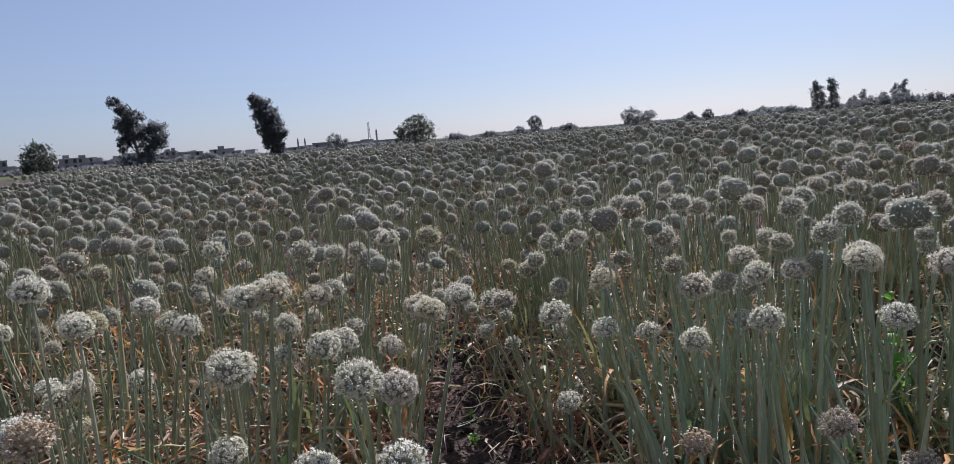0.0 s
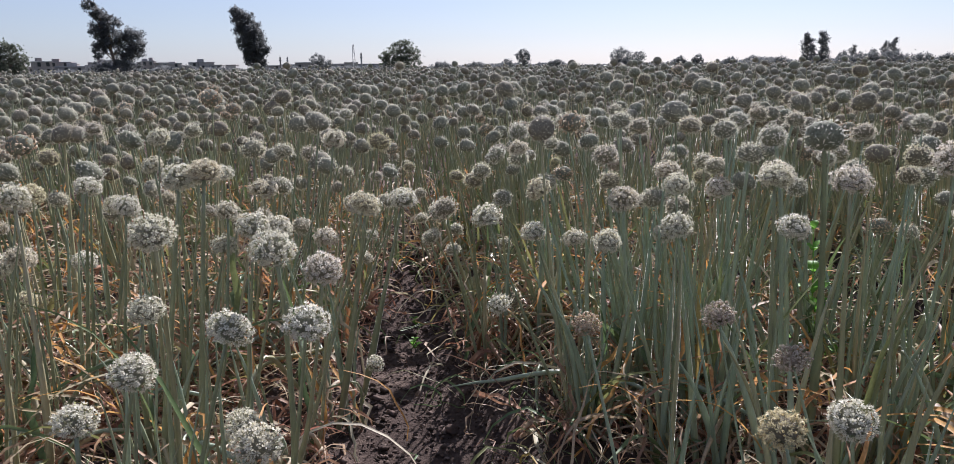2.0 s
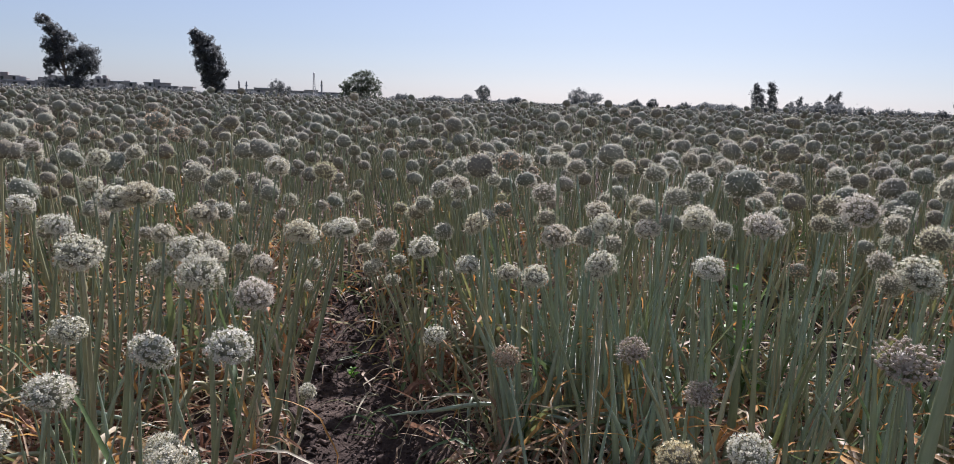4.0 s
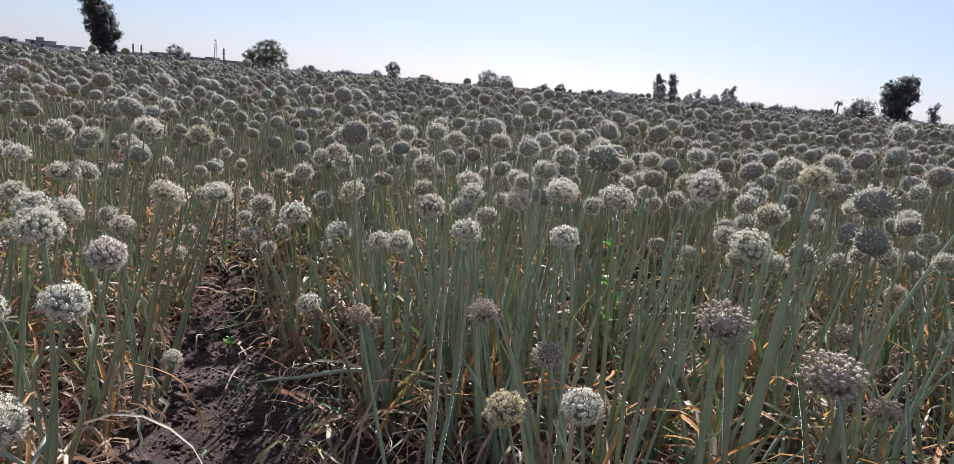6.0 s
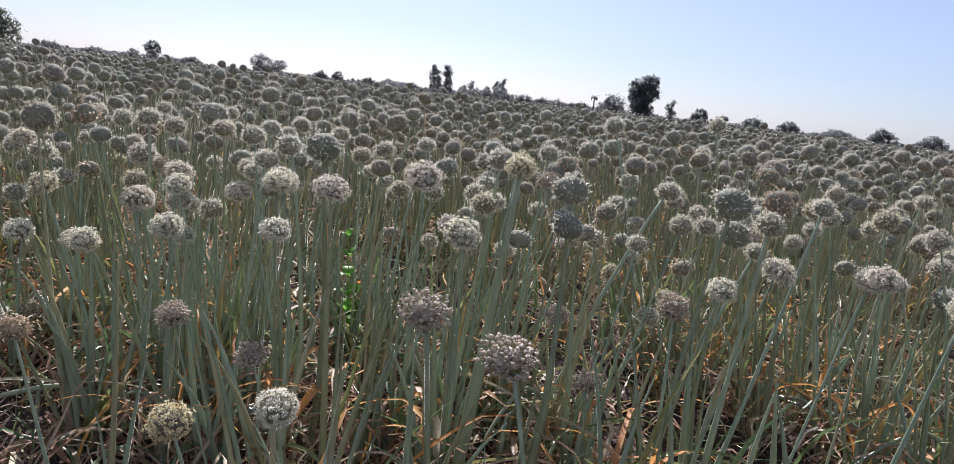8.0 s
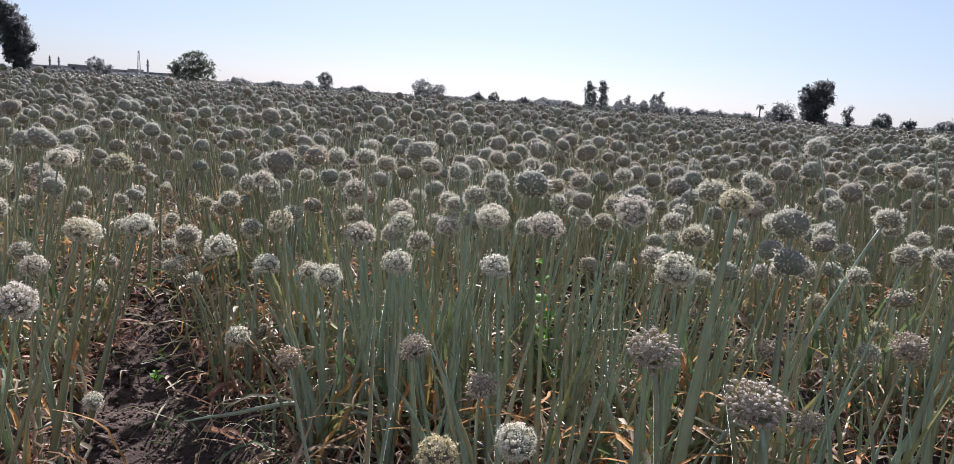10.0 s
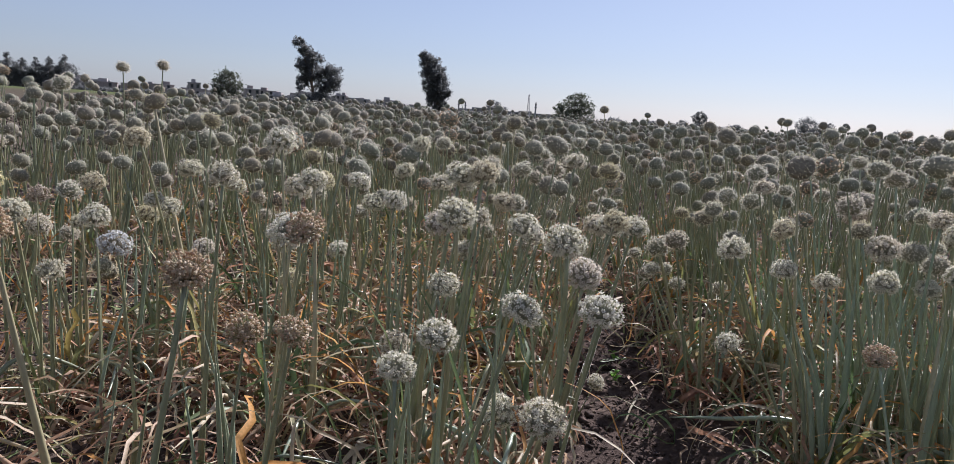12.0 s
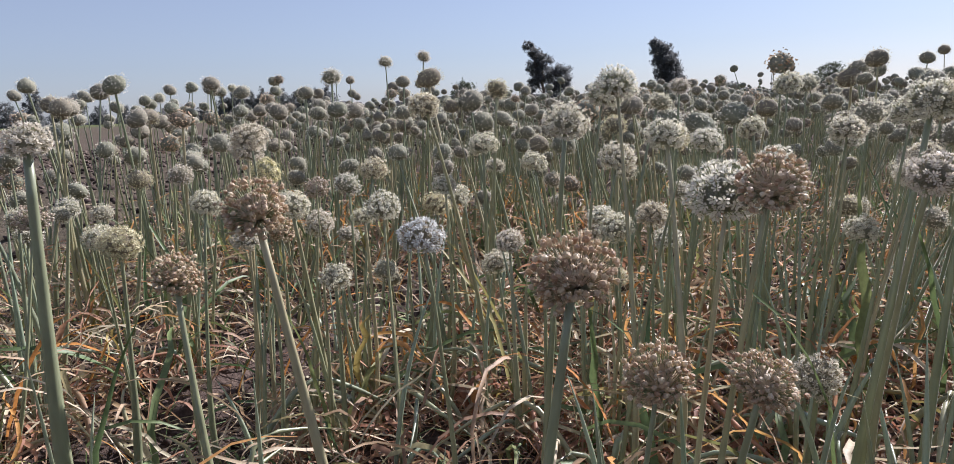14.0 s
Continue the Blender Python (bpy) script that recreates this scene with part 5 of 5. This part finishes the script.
# ---- village ----
def house(x, y, w, d, h, floors, seed, roof_room=True):
    rg = np.random.default_rng(seed)
    yaw = math.degrees(math.atan2(-x, y)) + rg.uniform(-12, 12)
    ob = thing("house", (x, y, -0.2), "flat-roofed plastered village house with dark windows", "house", "village houses")
    ob.rotation_euler = (0, 0, radians(yaw))

    def block(name, x0, x1, y0, y1, z0, z1, mat, parent, bev=0.05):
        bm = bmesh.new()
        bmesh.ops.create_cube(bm, size=1.0)
        for v in bm.verts:
            v.co = Vector(((x0 + x1) / 2 + v.co.x * (x1 - x0), (y0 + y1) / 2 + v.co.y * (y1 - y0), (z0 + z1) / 2 + v.co.z * (z1 - z0)))
        bmesh.ops.bevel(bm, geom=bm.edges[:], offset=bev, segments=1, affect="EDGES")
        me = bpy.data.meshes.new(name)
        bm.to_mesh(me)
        bm.free()
        me.materials.append(mat)
        return part(name, me, parent)

    wall = block("wall", -w / 2, w / 2, -d / 2, d / 2, 0, h, PLASTER, ob)
    block("roof", -w / 2 - 0.15, w / 2 + 0.15, -d / 2 - 0.15, d / 2 + 0.15, h, h + 0.35, PLASTER, ob)
    if roof_room:
        q = rg.uniform(-0.25, 0.25) * w
        block("roof_room", q - w * 0.16, q + w * 0.16, -d * 0.2, d * 0.2, h + 0.35, h + 1.5, PLASTER, ob)
    for fl in range(floors):
        cols = max(2, int(w / 3.2))
        for c in range(cols):
            if rg.random() < 0.15:
                continue
            cx, cz = -w / 2 + w * (c + 0.5) / cols, (fl + 0.35) * h / floors
            win = block("window", cx - 0.62, cx + 0.62, -d / 2 - 0.08, -d / 2 + 0.02, cz - 0.08, cz + 1.5, PLASTER, ob, 0.02)
            block("pane", cx - 0.5, cx + 0.5, -d / 2 - 0.10, -d / 2, cz, cz + 1.4, DARK_PANE, win, 0.01)


house(-209.1, 242.3, 7.1, 8.6, 3.9, 2, 201, True)
house(-184.3, 225.0, 8.9, 7.9, 3.1, 2, 202, True)
house(-182.3, 237.3, 6.7, 7.8, 3.3, 2, 203, False)
house(-190.0, 265.5, 8.5, 8.0, 4.0, 2, 204, True)
house(-181.2, 273.7, 8.7, 8.1, 3.3, 2, 205, True)
house(-159.0, 264.6, 6.5, 8.6, 2.5, 1, 206, False)
house(-158.7, 277.9, 6.9, 6.9, 2.7, 1, 207, False)
house(-132.0, 249.5, 7.7, 8.2, 2.5, 1, 208, True)
house(-144.3, 295.7, 7.3, 6.9, 4.1, 2, 209, True)
house(-116.2, 256.5, 6.2, 7.8, 3.2, 2, 210, True)
house(-127.1, 297.4, 6.6, 8.7, 4.1, 2, 211, True)
house(-112.6, 284.5, 7.8, 7.7, 3.4, 2, 212, False)
house(-102.9, 287.5, 7.0, 6.7, 3.6, 2, 213, True)
house(-93.3, 291.5, 7.4, 7.2, 2.5, 1, 214, False)
house(-77.3, 301.0, 10.0, 7.9, 2.1, 1, 215, False)
house(-64.8, 290.5, 10.4, 6.1, 2.1, 1, 216, False)
house(-61.2, 322.4, 8.3, 7.8, 2.1, 1, 217, False)
house(-47.2, 291.8, 8.8, 6.9, 2.1, 1, 218, False)
house(-35.7, 279.1, 9.8, 6.9, 2.1, 1, 219, False)
house(-235.1, 175.8, 6.7, 7.3, 3.5, 2, 225, True)
house(-167.6, 253.2, 4.1, 7.1, 5.3, 2, 401, True)
house(-189.2, 294.4, 6.4, 6.4, 3.0, 1, 402, False)
house(-158.6, 256.5, 3.9, 5.7, 4.9, 2, 403, True)
house(-161.6, 269.8, 5.2, 5.3, 5.2, 2, 404, True)
house(-144.7, 255.7, 5.2, 7.0, 4.3, 2, 405, True)
house(-151.9, 281.5, 7.6, 6.7, 4.3, 2, 406, True)
house(-161.3, 307.0, 4.4, 7.8, 3.9, 2, 407, False)
house(-153.1, 306.8, 5.1, 7.6, 3.2, 1, 408, True)
house(-126.5, 267.5, 6.7, 7.8, 4.5, 2, 409, False)
house(-124.2, 275.1, 5.9, 6.5, 2.7, 1, 410, True)
house(-125.0, 295.1, 4.5, 5.7, 4.5, 2, 411, True)
house(-115.1, 283.5, 5.2, 7.5, 3.6, 1, 412, False)
house(-114.4, 292.2, 6.5, 7.9, 2.8, 1, 413, True)
house(-106.1, 289.1, 6.9, 6.0, 2.3, 1, 414, True)
house(-100.0, 287.0, 5.5, 6.3, 3.6, 1, 415, False)
house(-93.3, 280.6, 4.0, 6.6, 2.5, 1, 416, False)
house(-208.0, 243.6, 7.9, 5.2, 4.1, 2, 417, True)
house(-199.4, 241.5, 6.8, 6.1, 3.8, 1, 418, False)
house(-213.0, 265.2, 7.4, 5.1, 2.7, 1, 419, False)
house(-210.8, 278.7, 4.3, 7.9, 3.8, 1, 420, False)
house(-192.8, 263.2, 5.6, 5.5, 3.5, 1, 421, True)
house(-180.9, 260.5, 5.5, 7.2, 2.5, 1, 422, False)
house(-76.9, 304.0, 4.5, 5.6, 2.0, 1, 423, False)
house(-77.1, 324.5, 6.3, 5.1, 2.5, 1, 424, False)
house(-62.3, 289.0, 6.9, 6.5, 3.0, 1, 425, False)
house(-59.2, 297.9, 6.8, 6.9, 2.2, 1, 426, False)
house(-59.0, 339.4, 7.7, 7.9, 2.6, 1, 427, False)
house(-49.5, 319.0, 5.2, 7.8, 3.0, 1, 428, False)


def mast(x, y, height, wide, label):
    ob = thing("lattice_mast", (x, y, 0), label, "mast", "masts behind the village")
    g = Geo()
    for k in range(3):
        a = k * 2.0944
        g.add(*tube([(wide * math.cos(a), wide * math.sin(a), 0), (wide * 0.3 * math.cos(a), wide * 0.3 * math.sin(a), height)], [0.10, 0.07], 5))
    part("frame", g.mesh("frame", [STEEL]), ob)
    for i in range(8):
        z0, z1 = height * i / 8, height * (i + 1) / 8
        r0, r1 = wide * (1 - 0.7 * i / 8), wide * (1 - 0.7 * (i + 1) / 8)
        b = Geo()
        for k in range(3):
            a, c = k * 2.0944, (k + 1) * 2.0944
            b.add(*tube([(r0 * math.cos(a), r0 * math.sin(a), z0), (r1 * math.cos(c), r1 * math.sin(c), z1)], [0.05, 0.05], 4))
        part("brace", b.mesh("brace", [STEEL]), ob)


def minaret(x, y, height):
    ob = thing("minaret", (x, y, 0), "slender pale minaret rising over the village roofs", "minaret", "minarets")
    g = Geo()
    g.add(*tube([(0, 0, 0), (0, 0, height * 0.8)], [0.36, 0.28], 10))
    part("shaft", g.mesh("shaft", [PLASTER]), ob)
    g = Geo()
    g.add(*tube([(0, 0, height * 0.66), (0, 0, height * 0.68), (0, 0, height * 0.70)], [0.3, 0.52, 0.52], 10))
    part("gallery", g.mesh("gallery", [PLASTER]), ob)
    g = Geo()
    g.add(*tube([(0, 0, height * 0.8), (0, 0, height * 0.86), (0, 0, height * 0.92), (0, 0, height)], [0.26, 0.34, 0.2, 0.04], 10))
    part("spire", g.mesh("spire", [PLASTER]), ob)


mast(-38.9, 257.0, 8.6, 0.7, "thin steel lattice mast on the horizon")
minaret(-36.3, 257.3, 6.2)
minaret(-71.0, 285.0, 5.6)
minaret(-68.5, 286.0, 5.4)
